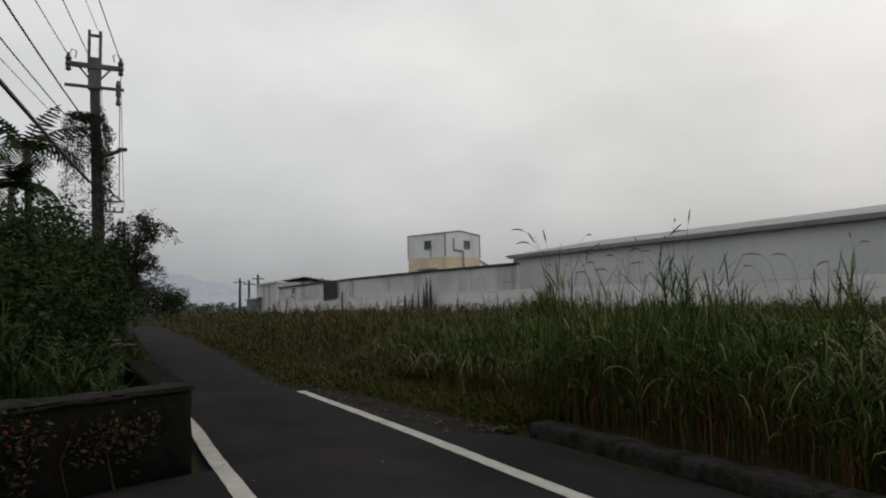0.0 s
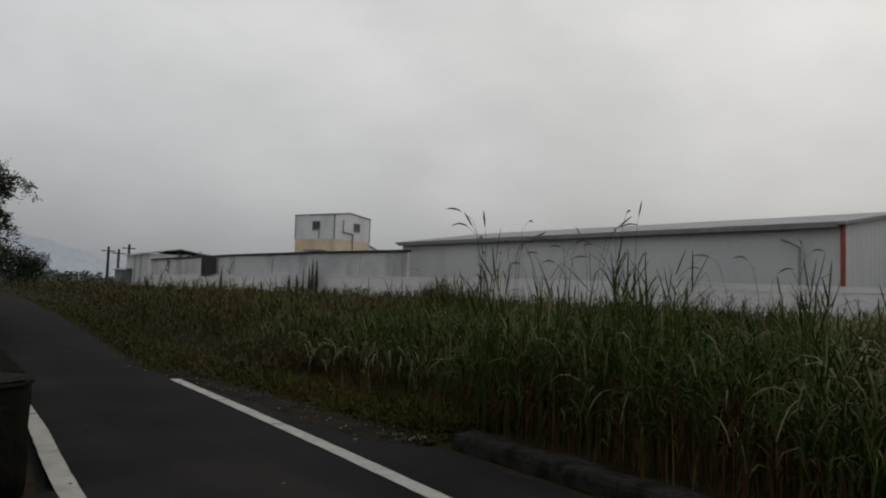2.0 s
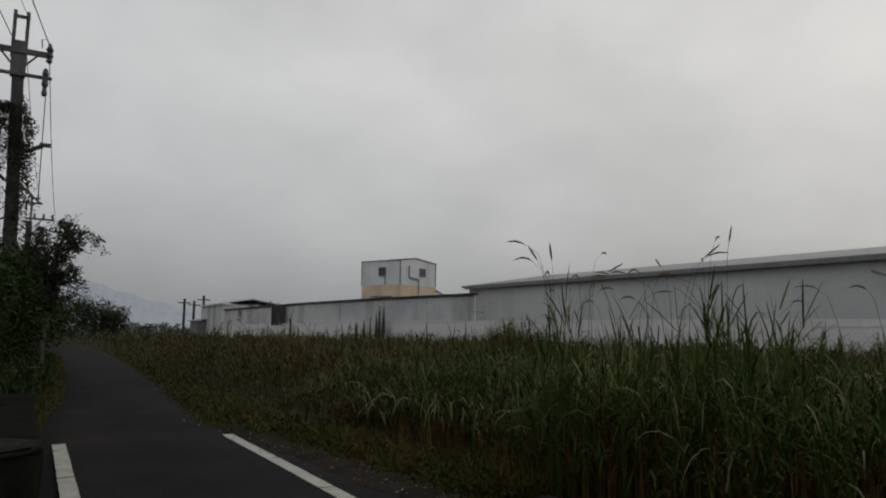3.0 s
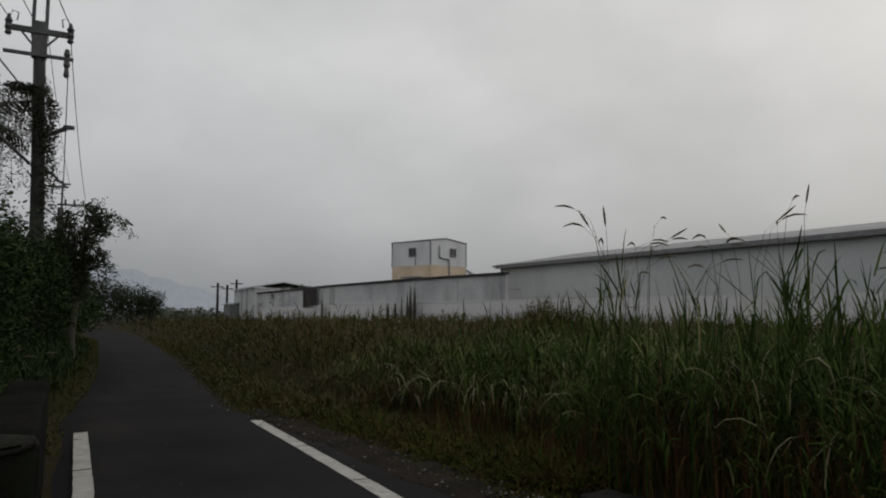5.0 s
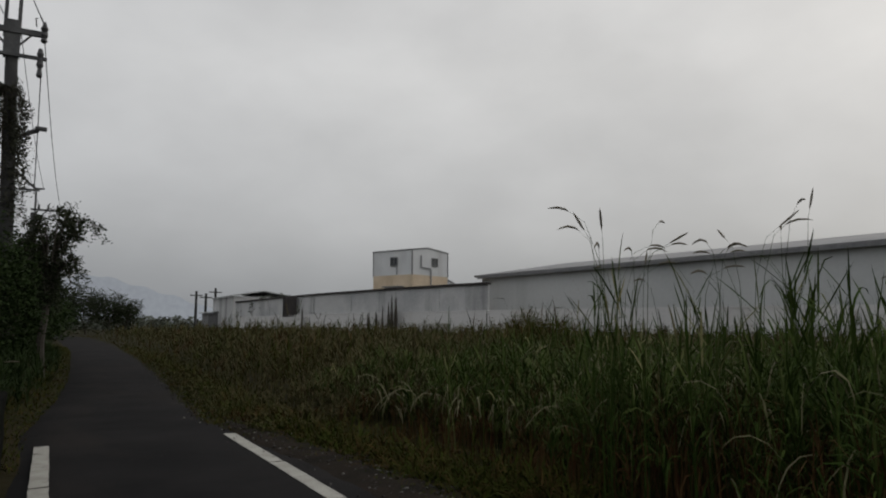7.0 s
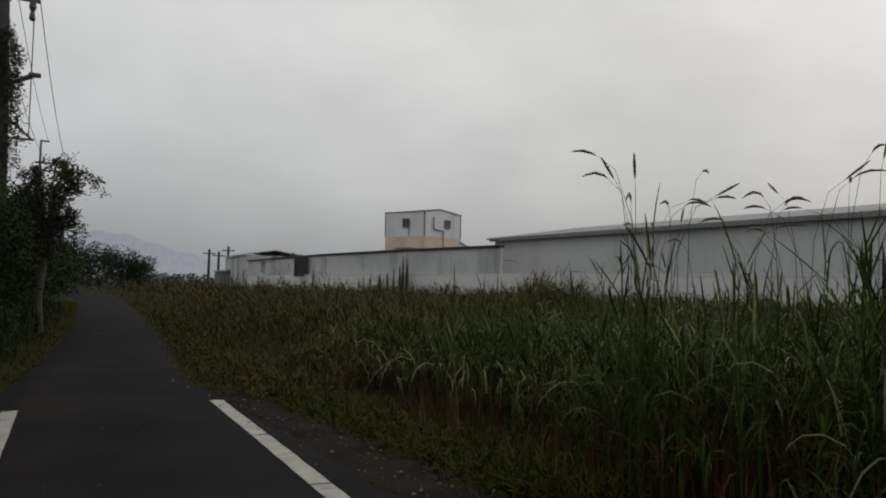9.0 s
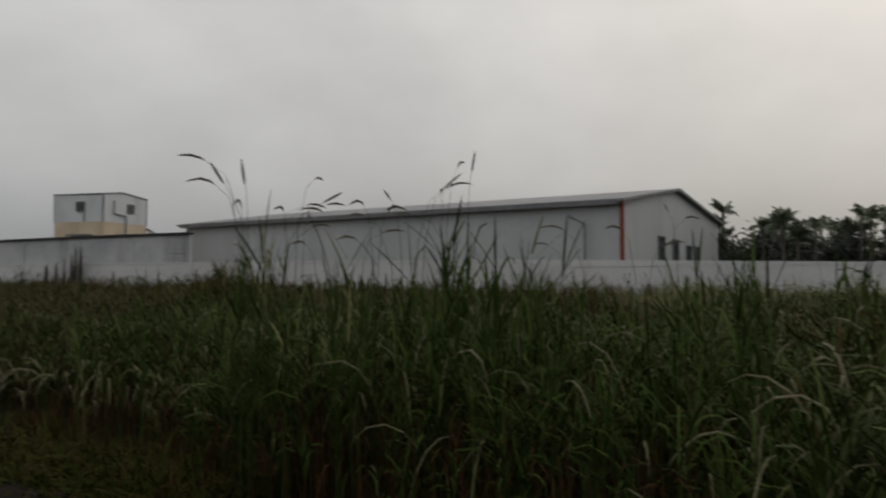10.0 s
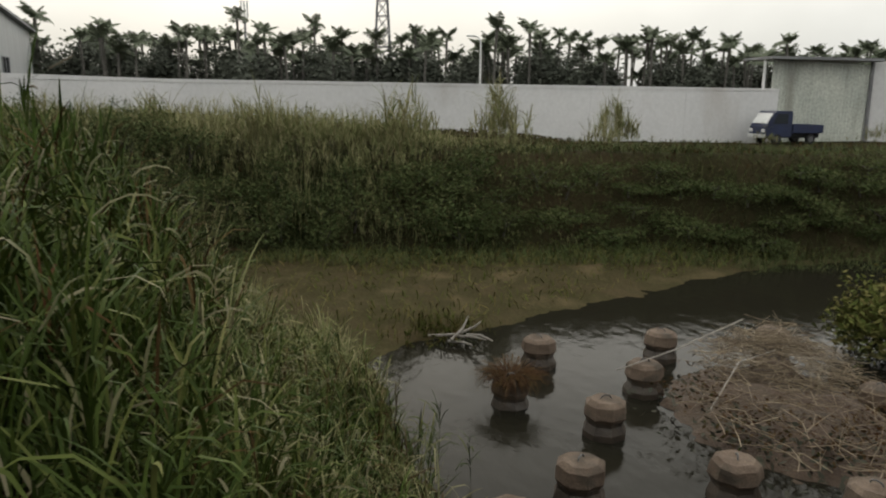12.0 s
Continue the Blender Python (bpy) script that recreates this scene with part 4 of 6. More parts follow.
box(bm, P2[0] + 0.0, P2[0] + 0.09, P2[1] - 0.1, P2[1], 6.8, 8.1)
box(bm, P2[0] + 0.0, P2[0] + 0.4, P2[1] - 0.1, P2[1], 8.05, 8.12)
tube(bm, [(P2[0] + 0.05, P2[1] - 0.05, 6.5), (P2[0] + 0.55, P2[1] - 0.05, 7.02)], 0.025, 5)
part("riser", bm, M_steel, pole2)
for dx in (0.2, 0.6, 1.0):
    bm = bmesh.new()
    lathe(bm, [(0.04, 0), (0.07, 0.06), (0.04, 0.12), (0.06, 0.18), (0.02, 0.24)], 8, (P2[0] + dx, P2[1] - 0.05, 7.09))
    part("insulator", bm, M_porcelain, pole2)

P0 = (-6.4, -26.0)
lines = (((px - 0.74, PY - 0.15, 9.5), (P0[0] - 0.8, P0[1], 9.6), 0.9, 0.013), ((px - 0.17, PY, 9.6), (P0[0] - 0.1, P0[1], 10.6), 0.9, 0.013),
         ((px + 0.74, PY - 0.15, 9.5), (P0[0] + 0.8, P0[1], 9.6), 0.9, 0.014), ((px + 0.1, PY, 10.4), (P0[0] + 0.1, P0[1], 10.9), 0.9, 0.008),
         ((px - 0.3, PY, 7.6), (P0[0] - 0.3, P0[1], 8.3), 0.9, 0.022), ((px - 0.6, PY, 7.4), (P0[0] - 1.6, P0[1], 8.2), 0.8, 0.010), ((px - 0.5, PY, 7.3), (P0[0] - 1.2, P0[1], 8.0), 0.9, 0.010),
         ((px - 0.1, PY, 5.6), (P0[0] - 0.6, P0[1], 7.1), 0.6, 0.045), ((px - 0.7, PY, 7.2), (P0[0] - 1.9, P0[1], 8.0), 0.9, 0.009),
         ((px + 0.74, PY, 9.3), (P2[0] + 1.1, P2[1], 7.3), 0.5, 0.012), ((px + 0.1, PY, 9.9), (P2[0] + 0.35, P2[1], 8.12), 0.4, 0.010), ((px, PY, 8.0), (P2[0] + 0.2, P2[1], 7.3), 0.4, 0.010))
for a, b, sag, r in lines:
    bm = bmesh.new()
    strand(bm, a, b, sag, r)
    tagged(part("overhead_wire", bm, M_cable), "thin black overhead wire sagging between poles", "wire", "wires of the pole line")

for x, y, h in ((28.0, 146, 8.2), (30.6, 150, 8.0), (32.0, 148, 9.0)):
    bm = bmesh.new()
    fp = thing("utility_pole", (x, y, 0), "far utility pole with a short cross-arm", "utility pole", "far poles")
    tube(bm, [(x, y, 0), (x, y, h)], [0.3, 0.22], 8)
    part("shaft", bm, M_pole, fp)
    bm = bmesh.new()
    box(bm, x - 1.2, x + 1.2, y - 0.1, y + 0.1, h - 0.9, h - 0.7)
    part("cross_arm", bm, M_steel, fp)


# ---------------------------------------------------------------- plants
def ribbons(base, azim, length, width, rise, droop, levels=(0.0, 0.3, 0.62, 0.85, 1.0), taper=(0.55, 1.0, 0.85, 0.5, 0.0), twist=None):
    """Arched leaf ribbons. rise: first angle above level; droop: how far it turns down along the leaf (radians)."""
    n = len(base)
    k = len(levels)
    pts = [base]
    for i in range(1, k):
        s = 0.5 * (levels[i] + levels[i - 1])
        ang = rise - droop * s ** 2.0
        ds = (levels[i] - levels[i - 1]) * length
        step = np.stack([np.cos(azim) * np.cos(ang) * ds, np.sin(azim) * np.cos(ang) * ds, np.sin(ang) * ds], -1)
        pts.append(pts[-1] + step)
    if twist is None:
        twist = rng.uniform(-0.7, 0.7, n)
    side = np.stack([-np.sin(azim) * np.cos(twist), np.cos(azim) * np.cos(twist), np.sin(twist)], -1)
    verts = np.zeros((n, 2 * (k - 1) + 1, 3))
    for i in range(k - 1):
        w = (width * taper[i] * 0.5)[:, None]
        verts[:, 2 * i] = pts[i] - side * w
        verts[:, 2 * i + 1] = pts[i] + side * w
    verts[:, -1] = pts[-1]
    off = (np.arange(n) * verts.shape[1])[:, None]
    quads = np.concatenate([off + np.array([2 * i, 2 * i + 1, 2 * i + 3, 2 * i + 2]) for i in range(k - 2)])
    tris = off + np.array([2 * k - 4, 2 * k - 3, 2 * k - 2])
    return verts.reshape(-1, 3), quads, tris


def ribbon_mesh(name, sets, mat, parent=None):
    vs, qs, ts, o = [], [], [], 0
    for v, q, t in sets:
        vs.append(v)
        qs.append(q + o)
        ts.append(t + o)
        o += len(v)
    return arrays(name, np.concatenate(vs), [np.concatenate(qs), np.concatenate(ts)], mat, parent)


def reeds(x, y, h, leaves, leaf_len=0.75, leaf_w=0.022, upright=0.0, z=None, cheap=False):
    """Leaves of many reed plants: stems with leaves all the way up that arch outward."""
    n = len(x)
    z = height(x, y) if z is None else z
    lean_a = rng.uniform(0, 2 * math.pi, n)
    lean = rng.uniform(0.02, 0.16, n)
    i = np.repeat(np.arange(n), leaves)
    u = rng.uniform(0.10, 1.0, len(i)) ** (0.6 - 0.3 * upright)
    hz = h[i] * u * 0.8
    base = np.stack([x[i] + np.cos(lean_a[i]) * lean[i] * hz, y[i] + np.sin(lean_a[i]) * lean[i] * hz, z[i] + hz], -1)
    shape = dict(levels=(0.0, 0.5, 1.0), taper=(0.6, 1.0, 0.0)) if cheap else {}
    sc = np.clip(h[i] / 1.2, 0.3, 1.4)
    ln = leaf_len * sc * rng.uniform(0.6, 1.25, len(i))
    out = ribbons(base, rng.uniform(0, 2 * math.pi, len(i)), ln, np.asarray(leaf_w)[i] * rng.uniform(0.7, 1.3, len(i)) if np.ndim(leaf_w) else np.full(len(i), leaf_w) * rng.uniform(0.7, 1.3, len(i)),
                  rng.uniform(0.9, 1.42, len(i)) + upright * 0.08, np.where(rng.uniform(0, 1, len(i)) < 0.45, rng.uniform(0.2, 1.1, len(i)), rng.uniform(1.6, 3.3, len(i))) * (1 - upright * 0.8), **shape)
    sb = np.stack([x, y, z], -1)
    wst = (np.asarray(leaf_w) if np.ndim(leaf_w) else np.full(n, leaf_w)) * 0.5
    stems = ribbons(sb, lean_a, h * 0.85, wst, math.pi / 2 - lean, np.full(n, 0.05), **(shape if cheap else dict(taper=(1.0, 0.9, 0.8, 0.6, 0.0))))
    return out, stems


def veg_height(x, y):
    """How tall the field growth stands."""
    e = x - edge_at(RIGHT, y)
    span = 0.5 + 2.1 * smooth01((y - 6.0) / 2.5)
    h = 0.12 + 0.90 * smooth01((e - 0.15 - 0.08 * span) / span)
    h = h * (1 + 0.26 * wobble(x, y, 0.45) + 0.2 * wobble(x, y, 1.3, 2.0) + 0.12 * wobble(x, y, 3.1, 1.0))
    near = smooth01(1 - (np.hypot((x - 6.6) / 3.4, (y - 6.2) / 4.2) - 0.5) / 0.7)
    h = h + near * 0.02
    h = np.where((x > 18) & (y < 30), h * 0.85, h)
    h = np.where((x > 18) & (y < 8), h * (0.18 + 0.72 * smooth01((y + 5.5) / 8.0)), h)
    h = h * (0.72 + 0.28 * smooth01((poly_dist(x, y, CHANNEL) - 2.0) / 1.6))
    return np.clip(h, 0.08, 1.75)


def keep_field(x, y):
    dc = poly_dist(x, y, CHANNEL)
    wall_x = np.interp(y, [p[1] for p in WALL_LOW][::-1], [p[0] for p in WALL_LOW][::-1])
    ok = (x > edge_at(RIGHT, y) + 0.1) & (dc > 1.5) & (x < wall_x - 0.8)
    ok &= ~((y < 6.5) & (x < 4.92))
    return ok


# tall reeds beside the bridge
def scatter(n, x0, x1, y0, y1):
    return rng.uniform(x0, x1, n), rng.uniform(y0, y1, n)


x, y = scatter(5600, 4.6, 13.5, 1.6, 15.0)
k = keep_field(x, y) & (rng.uniform(0, 1, len(x)) < np.clip(1.25 - (np.hypot(x - 3, y - 4) - 3) * 0.05, 0.35, 1))
x, y = x[k], y[k]
h = veg_height(x, y) * rng.uniform(0.75, 1.15, len(x))
tall = h > 0.55
a, b = reeds(x[tall], y[tall], h[tall], 13, 0.46, 0.013)
tagged(ribbon_mesh("reed_grass", [a, b], M_grass), "dense dark green reed grass with arching leaves", "grass", kind="stuff")
x2, y2 = x + rng.normal(0, 0.15, len(x)), y + rng.normal(0, 0.15, len(x))
k = keep_field(x2, y2) & (h > 0.5)
a, b = reeds(x2[k], y2[k], h[k] * 0.8, 6, 0.40, 0.011, cheap=True)
xs_, ys_ = scatter(7000, 4.9, 12.0, 2.6, 11.0)
ks = keep_field(xs_, ys_)
xs_, ys_ = xs_[ks], ys_[ks]
hs_ = veg_height(xs_, ys_) * rng.uniform(0.5, 0.95, len(xs_))
stems_ = ribbons(np.stack([xs_, ys_, height(xs_, ys_)], -1), rng.uniform(0, 6.28, len(xs_)), hs_, rng.uniform(0.008, 0.016, len(xs_)), rng.uniform(1.3, 1.57, len(xs_)), rng.uniform(0, 0.2, len(xs_)), taper=(1.0, 1.0, 0.9, 0.7, 0.0))
tagged(ribbon_mesh("dead_reeds", [a, b, stems_], M_grass_dry), "brown dead reed stems among the green", "grass", kind="stuff")

# pale leaves that arch over and hang
nx, ny = scatter(1700, 4.95, 12.5, 0.6, 12.0)
kn = (keep_field(nx, ny) | ((poly_dist(nx, ny, CHANNEL) > -0.2) & (poly_dist(nx, ny, CHANNEL) < 2.0) & (nx > 5.0) & (ny < 5)))
nx, ny = nx[kn], ny[kn]
nz = height(nx, ny) + np.maximum(veg_height(nx, ny), 0.6) * rng.uniform(0.35, 0.95, len(nx))
v = ribbons(np.stack([nx, ny, nz], -1), rng.uniform(0, 6.28, len(nx)), rng.uniform(0.35, 0.75, len(nx)), rng.uniform(0.009, 0.018, len(nx)), rng.uniform(0.9, 1.4, len(nx)), rng.uniform(2.4, 3.6, len(nx)), levels=(0.0, 0.22, 0.42, 0.6, 0.76, 0.9, 1.0), taper=(0.6, 1.0, 1.0, 0.85, 0.6, 0.35, 0.0))
tagged(ribbon_mesh("pale_reed_leaves", [v], M_straw), "pale drooping reed leaves over the green", "grass", kind="stuff")

# stiff upright canes that stand above the rest: bare stems that end in a fan of narrow blades
CANES = ((5.16, 8.11, 3, 1.3),
         (5.36, 9.17, 3, 1.25),
         (5.33, 7.37, 4, 1.45),
         (5.26, 7.04, 5, 1.5),
         (5.2, 6.7, 6, 1.62),
         (5.1, 6.39, 5, 1.5),
         (5.62, 6.44, 3, 1.35),
         (5.27, 5.79, 7, 1.66),
         (5.68, 6.08, 5, 1.55),
         (5.72, 5.73, 3, 1.4),
         (5.53, 5.32, 6, 1.66),
         (5.98, 5.56, 5, 1.6),
         (5.63, 5.18, 4, 1.5),
         (5.67, 4.94, 6, 1.62),
         (6.16, 5.1, 5, 1.55),
         (5.79, 4.74, 4, 1.5),
         (6.68, 4.24, 4, 1.5),
         (6.06, 3.7, 5, 1.55),
         (6.48, 3.75, 4, 1.5),
         (6.36, 6.1, 4, 1.6),
         (6.93, 6.37, 4, 1.62),
         (6.41, 5.74, 4, 1.5),
         (7.11, 5.81, 4, 1.5),
         (6.83, 5.33, 4, 1.5),
         (7.77, 5.31, 3, 1.35),
         (7.96, 4.67, 4, 1.45),
         (7.47, 4.28, 5, 1.55),
         (8.93, 4.3, 3, 1.3),
         (9.63, 3.47, 3, 1.25),
         (7.31, 3.19, 4, 1.4),
         (8.09, 3.38, 4, 1.5),
         (8.53, 3.35, 5, 1.6),
         (7.99, 3.05, 4, 1.5),
         (7.83, 2.87, 4, 1.35),
         (8.25, 2.83, 4, 1.25),
         (7.7, 2.54, 4, 1.1),
         (8.14, 2.38, 3, 1.0))
cx, cy, ch = [], [], []
for gx_, gy_, n_, h_ in CANES:
    cx += list(gx_ + rng.normal(0, 0.13, n_))
    cy += list(gy_ + rng.normal(0, 0.13, n_))
    ch += list(h_ * rng.uniform(0.76, 1.12, n_))
ex_, ey_ = scatter(90, 4.95, 12.5, 2.6, 12.5)
kc = keep_field(ex_, ey_) & (wobble(ex_, ey_, 1.5, 0.7) > 0.0)
cx, cy, ch = np.concatenate([cx, ex_[kc]]), np.concatenate([cy, ey_[kc]]), np.concatenate([ch, rng.uniform(1.0, 1.35, int(kc.sum()))])
kc = keep_field(cx, cy)
cx, cy, ch = cx[kc], cy[kc], ch[kc]
cz = height(cx, cy)
n = len(cx)
lean_a, lean = rng.uniform(0, 2 * math.pi, n), rng.uniform(0.0, 0.16, n)
stalks = ribbons(np.stack([cx, cy, cz], -1), lean_a, ch, np.full(n, 0.013), math.pi / 2 - lean, np.full(n, 0.04), taper=(1.0, 0.9, 0.8, 0.7, 0.0))
i = np.repeat(np.arange(n), 8)
u = 0.52 + 0.48 * rng.uniform(0, 1, len(i)) ** 0.8
hz = ch[i] * u
base = np.stack([cx[i] + np.cos(lean_a[i]) * np.sin(lean[i]) * hz, cy[i] + np.sin(lean_a[i]) * np.sin(lean[i]) * hz, cz[i] + hz * np.cos(lean[i])], -1)
bent = rng.uniform(0, 1, len(i)) < 0.12
blades = ribbons(base, rng.uniform(0, 2 * math.pi, len(i)), rng.uniform(0.16, 0.46, len(i)), rng.uniform(0.010, 0.020, len(i)), rng.uniform(0.75, 1.5, len(i)), np.where(bent, rng.uniform(1.4, 2.6, len(i)), rng.uniform(-0.1, 0.35, len(i))), taper=(0.7, 1.0, 0.9, 0.55, 0.0))
tagged(ribbon_mesh("cane_grass", [stalks, blades], M_grass), "stiff upright cane grass standing above the reeds", "grass", kind="stuff")


def plume(x, y, h, heads, spread, seed):
    """A tall culm with bristly seed heads on thin arching stalks."""
    r = random.Random(seed)
    z = float(height(np.array([x]), np.array([y]))[0])
    ob = thing("seed_culm", (x, y, z), "tall thin grass culm with bristly seed heads", "grass", "seed culms over the reeds")
    for i in range(heads):
        a = r.uniform(0, 2 * math.pi)
        top = Vector((x + math.cos(a) * spread * r.uniform(0.2, 1), y + math.sin(a) * spread * r.uniform(0.2, 1), z + h * r.uniform(0.86, 1.02)))
        foot = Vector((x + r.uniform(-0.16, 0.16), y + r.uniform(-0.16, 0.16), z))
        out = Vector((top.x - foot.x, top.y - foot.y, 0))
        rise = top.z - z
        pts = [foot] + [foot + out * o_ + Vector((0, 0, rise * u_)) for o_, u_ in ((0.08, 0.5), (0.26, 0.82), (0.62, 0.965))] + [top]
        bm = bmesh.new()
        tube(bm, pts, [0.004, 0.003, 0.0022, 0.0016, 0.0012], 4)
        part("culm", bm, M_grass, ob)
        d = (top - pts[3]).normalized()
        bend = Vector((d.x * 1.6, d.y * 1.6, d.z * r.uniform(-0.25, 0.3))).normalized() if r.random() < 0.75 else d
        ln = r.uniform(0.13, 0.22)
        hd = bmesh.new()
        tube(hd, [top + (d.lerp(bend, s)) * ln * s for s in (0, 0.2, 0.55, 0.85, 1.0)], [0.002, 0.0075, 0.0095, 0.006, 0.001], 6)
        part("seed_head", hd, M_seed, ob)


CULMS = ((5.0, 6.35, 2.25, 6, 0.55), (5.2, 6.6, 2.12, 5, 0.45), (5.05, 6.5, 2.3, 3, 0.35), (5.45, 5.75, 2.05, 3, 0.35), (6.3, 6.2, 2.5, 3, 0.5), (6.45, 5.95, 2.36, 4, 0.45),
         (5.8, 6.3, 2.1, 3, 0.3), (7.4, 5.4, 2.15, 2, 0.3), (8.2, 4.8, 2.25, 2, 0.25), (6.0, 7.0, 2.0, 2, 0.2), (8.9, 3.6, 1.85, 3, 0.3), (7.0, 4.6, 2.05, 2, 0.3))
for i, (x_, y_, h_, n_, s_) in enumerate(CULMS):
    plume(x_, y_, h_, n_, s_, i)

# the rough field out to the compound: pale grass, green clumps and patches of brown
n = 44000
r_ = 7.5 * (15.0 ** (rng.uniform(0, 1, n) ** 1.1))
th = rng.uniform(radians(-35), radians(95), n)
x, y = 3.0 + r_ * np.cos(th), 3.0 + r_ * np.sin(th)
k = keep_field(x, y) & ~((x < 12.0) & (y < 12))
x, y, r_ = x[k], y[k], r_[k]
clump = smooth01((wobble(x, y, 0.75, 3.0) + 0.4 * wobble(x, y, 2.3, 1.0) - 0.35) / 0.35)
brown = smooth01((wobble(x, y, 0.5, 5.0) + 0.5 * wobble(x, y, 1.9, 2.0) - 0.15) / 0.4)
h = veg_height(x, y) * rng.uniform(0.65, 1.12, len(x))
h = np.where(x - edge_at(RIGHT, y) > 1.2, h * (1.02 + 0.42 * clump), h)
h = h * (1 + 0.32 * smooth01((r_ - 9) / 12) * smooth01((y - 9) / 8))
pick = rng.uniform(0, 1, len(x))
kind = np.where(pick < clump * 0.85, 1, np.where(rng.uniform(0, 1, len(x)) < brown * 0.55, 2, 0))
for kk, mat_, nm_, label_ in ((0, M_field, "field_grass", "rough uneven field of green and dry grass"), (1, M_verge, "field_grass_clumps", "rounded green grass clumps in the rough field"), (2, M_grass_dry, "dry_field_grass", "brown withered grass among the field growth")):
    q_ = kind == kk
    a, b = reeds(x[q_], y[q_], h[q_], 8, 0.40, 0.007 + 0.0008 * r_[q_], cheap=True)
    tagged(ribbon_mesh(nm_, [a, b], mat_), label_, "grass", kind="stuff")

# low weeds on both verges
n = 19000
y = rng.uniform(6.6, 60, n) ** 1.0
y = 6.6 + (y - 6.6) * rng.uniform(0.02, 1, n) ** 1.5
x = edge_at(RIGHT, y) + np.abs(rng.normal(0, 0.5, n)) - 0.22 * rng.uniform(0, 1, n) ** 2
y_l = 6.6 + (60 - 6.6) * rng.uniform(0, 1, 7000) ** 1.8
x_l = edge_at(LEFT, y_l) - np.abs(rng.normal(0, 0.5, 7000)) + 0.1
k_l = ~((y_l < 10.7) & (x_l > 0.45))
x, y = np.concatenate([x, x_l[k_l]]), np.concatenate([y, y_l[k_l]])
base = np.stack([x, y, np.maximum(height(x, y), -0.03)], -1)
n = len(x)
off_edge = np.maximum(x - edge_at(RIGHT, y), edge_at(LEFT, y) - x)
ln = (0.05 + 0.24 * smooth01(off_edge / 0.9)) * rng.uniform(0.5, 1.7, n)
v = ribbons(base, rng.uniform(0, 2 * math.pi, n), ln, rng.uniform(0.006, 0.016, n) * (1 + 0.02 * y), rng.uniform(0.5, 1.4, n), rng.uniform(0.5, 2.0, n))
tagged(ribbon_mesh("verge_weeds", [v], M_verge), "low bright weeds along the lane edge", "weeds", kind="stuff")

# near bank down to the stream
x, y = scatter(6000, 4.95, 15.0, -0.2, 7.0)
dc = poly_dist(x, y, CHANNEL)
k = (dc > -2.0) & (dc < 2.6) & (poly_dist(x, y, WATER) > 0.0) & (rng.uniform(0, 1, len(x)) < 1 + dc * 0.42)
x, y, dc = x[k], y[k], dc[k]
h = rng.uniform(0.65, 1.35, len(x)) * np.where(dc < 0, 0.7, 1.0)
a, b = reeds(x, y, h, 11, 0.50, 0.015)
tagged(ribbon_mesh("bank_reeds", [a, b], M_bank_reed), "arching green reeds on the near stream bank", "grass", kind="stuff")

x, y = scatter(2600, 6.5, 15.5, -0.4, 6.5)
dc = poly_dist(x, y, CHANNEL)
k = (dc > -1.9) & (dc < 1.5) & (poly_dist(x, y, WATER) > 0.1) & (wobble(x, y, 0.9, 1.4) > -0.25)
x, y = x[k], y[k]
a, b = reeds(x, y, rng.uniform(0.75, 1.4, len(x)), 6, 0.5, 0.012, upright=0.35)
tagged(ribbon_mesh("bank_grass", [a, b], M_feather), "yellowing straw grass at the stream's edge", "grass", kind="stuff")

x, y = scatter(420, 5.1, 12.0, 0.0, 6.5)
dc = poly_dist(x, y, CHANNEL)
k = (dc > -0.6) & (dc < 2.8)
x, y = x[k], y[k]
a, b = reeds(x, y, rng.uniform(0.9, 1.5, len(x)), 5, 0.5, 0.012, upright=0.2)
tagged(ribbon_mesh("dead_reeds", [a, b], M_grass_dry), "brown dead reed leaves on the near bank", "grass", kind="stuff")

# taller tufts where the near bank meets the bar
for x_, y_, n_, h_ in ((11.55, 2.46, 34, 1.25), (11.78, 2.03, 36, 1.3), (11.59, 1.63, 34, 1.25), (11.29, 1.28, 30, 1.15), (10.87, 0.96, 26, 1.0), (10.34, 0.72, 24, 0.9)):
    px_, py_ = x_ + rng.normal(0, 0.34, n_), y_ + rng.normal(0, 0.34, n_)
    a, b = reeds(px_, py_, h_ * rng.uniform(0.65, 1.15, n_), 11, 0.55, 0.015)
    tagged(ribbon_mesh("grass_clump", [a, b], M_bank_reed), "green grass tuft at the foot of the near bank", "grass", kind="stuff")

# pale arching leaves on the near bank
x, y = scatter(1500, 5.0, 12.5, 0.0, 5.5)
dc = poly_dist(x, y, CHANNEL)
k = (dc > -0.9) & (dc < 2.6) & (poly_dist(x, y, WATER) > 0.1)
x, y, dc = x[k], y[k], dc[k]
z_ = height(x, y) + rng.uniform(0.45, 1.15, len(x)) * np.where(dc < 0, 0.75, 1.0)
v = ribbons(np.stack([x, y, z_], -1), rng.uniform(0, 6.28, len(x)), rng.uniform(0.3, 0.62, len(x)), rng.uniform(0.012, 0.022, len(x)), rng.uniform(0.8, 1.35, len(x)), rng.uniform(1.8, 3.2, len(x)), levels=(0.0, 0.22, 0.42, 0.6, 0.76, 0.9, 1.0), taper=(0.6, 1.0, 1.0, 0.85, 0.6, 0.35, 0.0))
tagged(ribbon_mesh("pale_bank_leaves", [v], M_straw), "pale arching reed leaves on the near bank", "grass", kind="stuff")

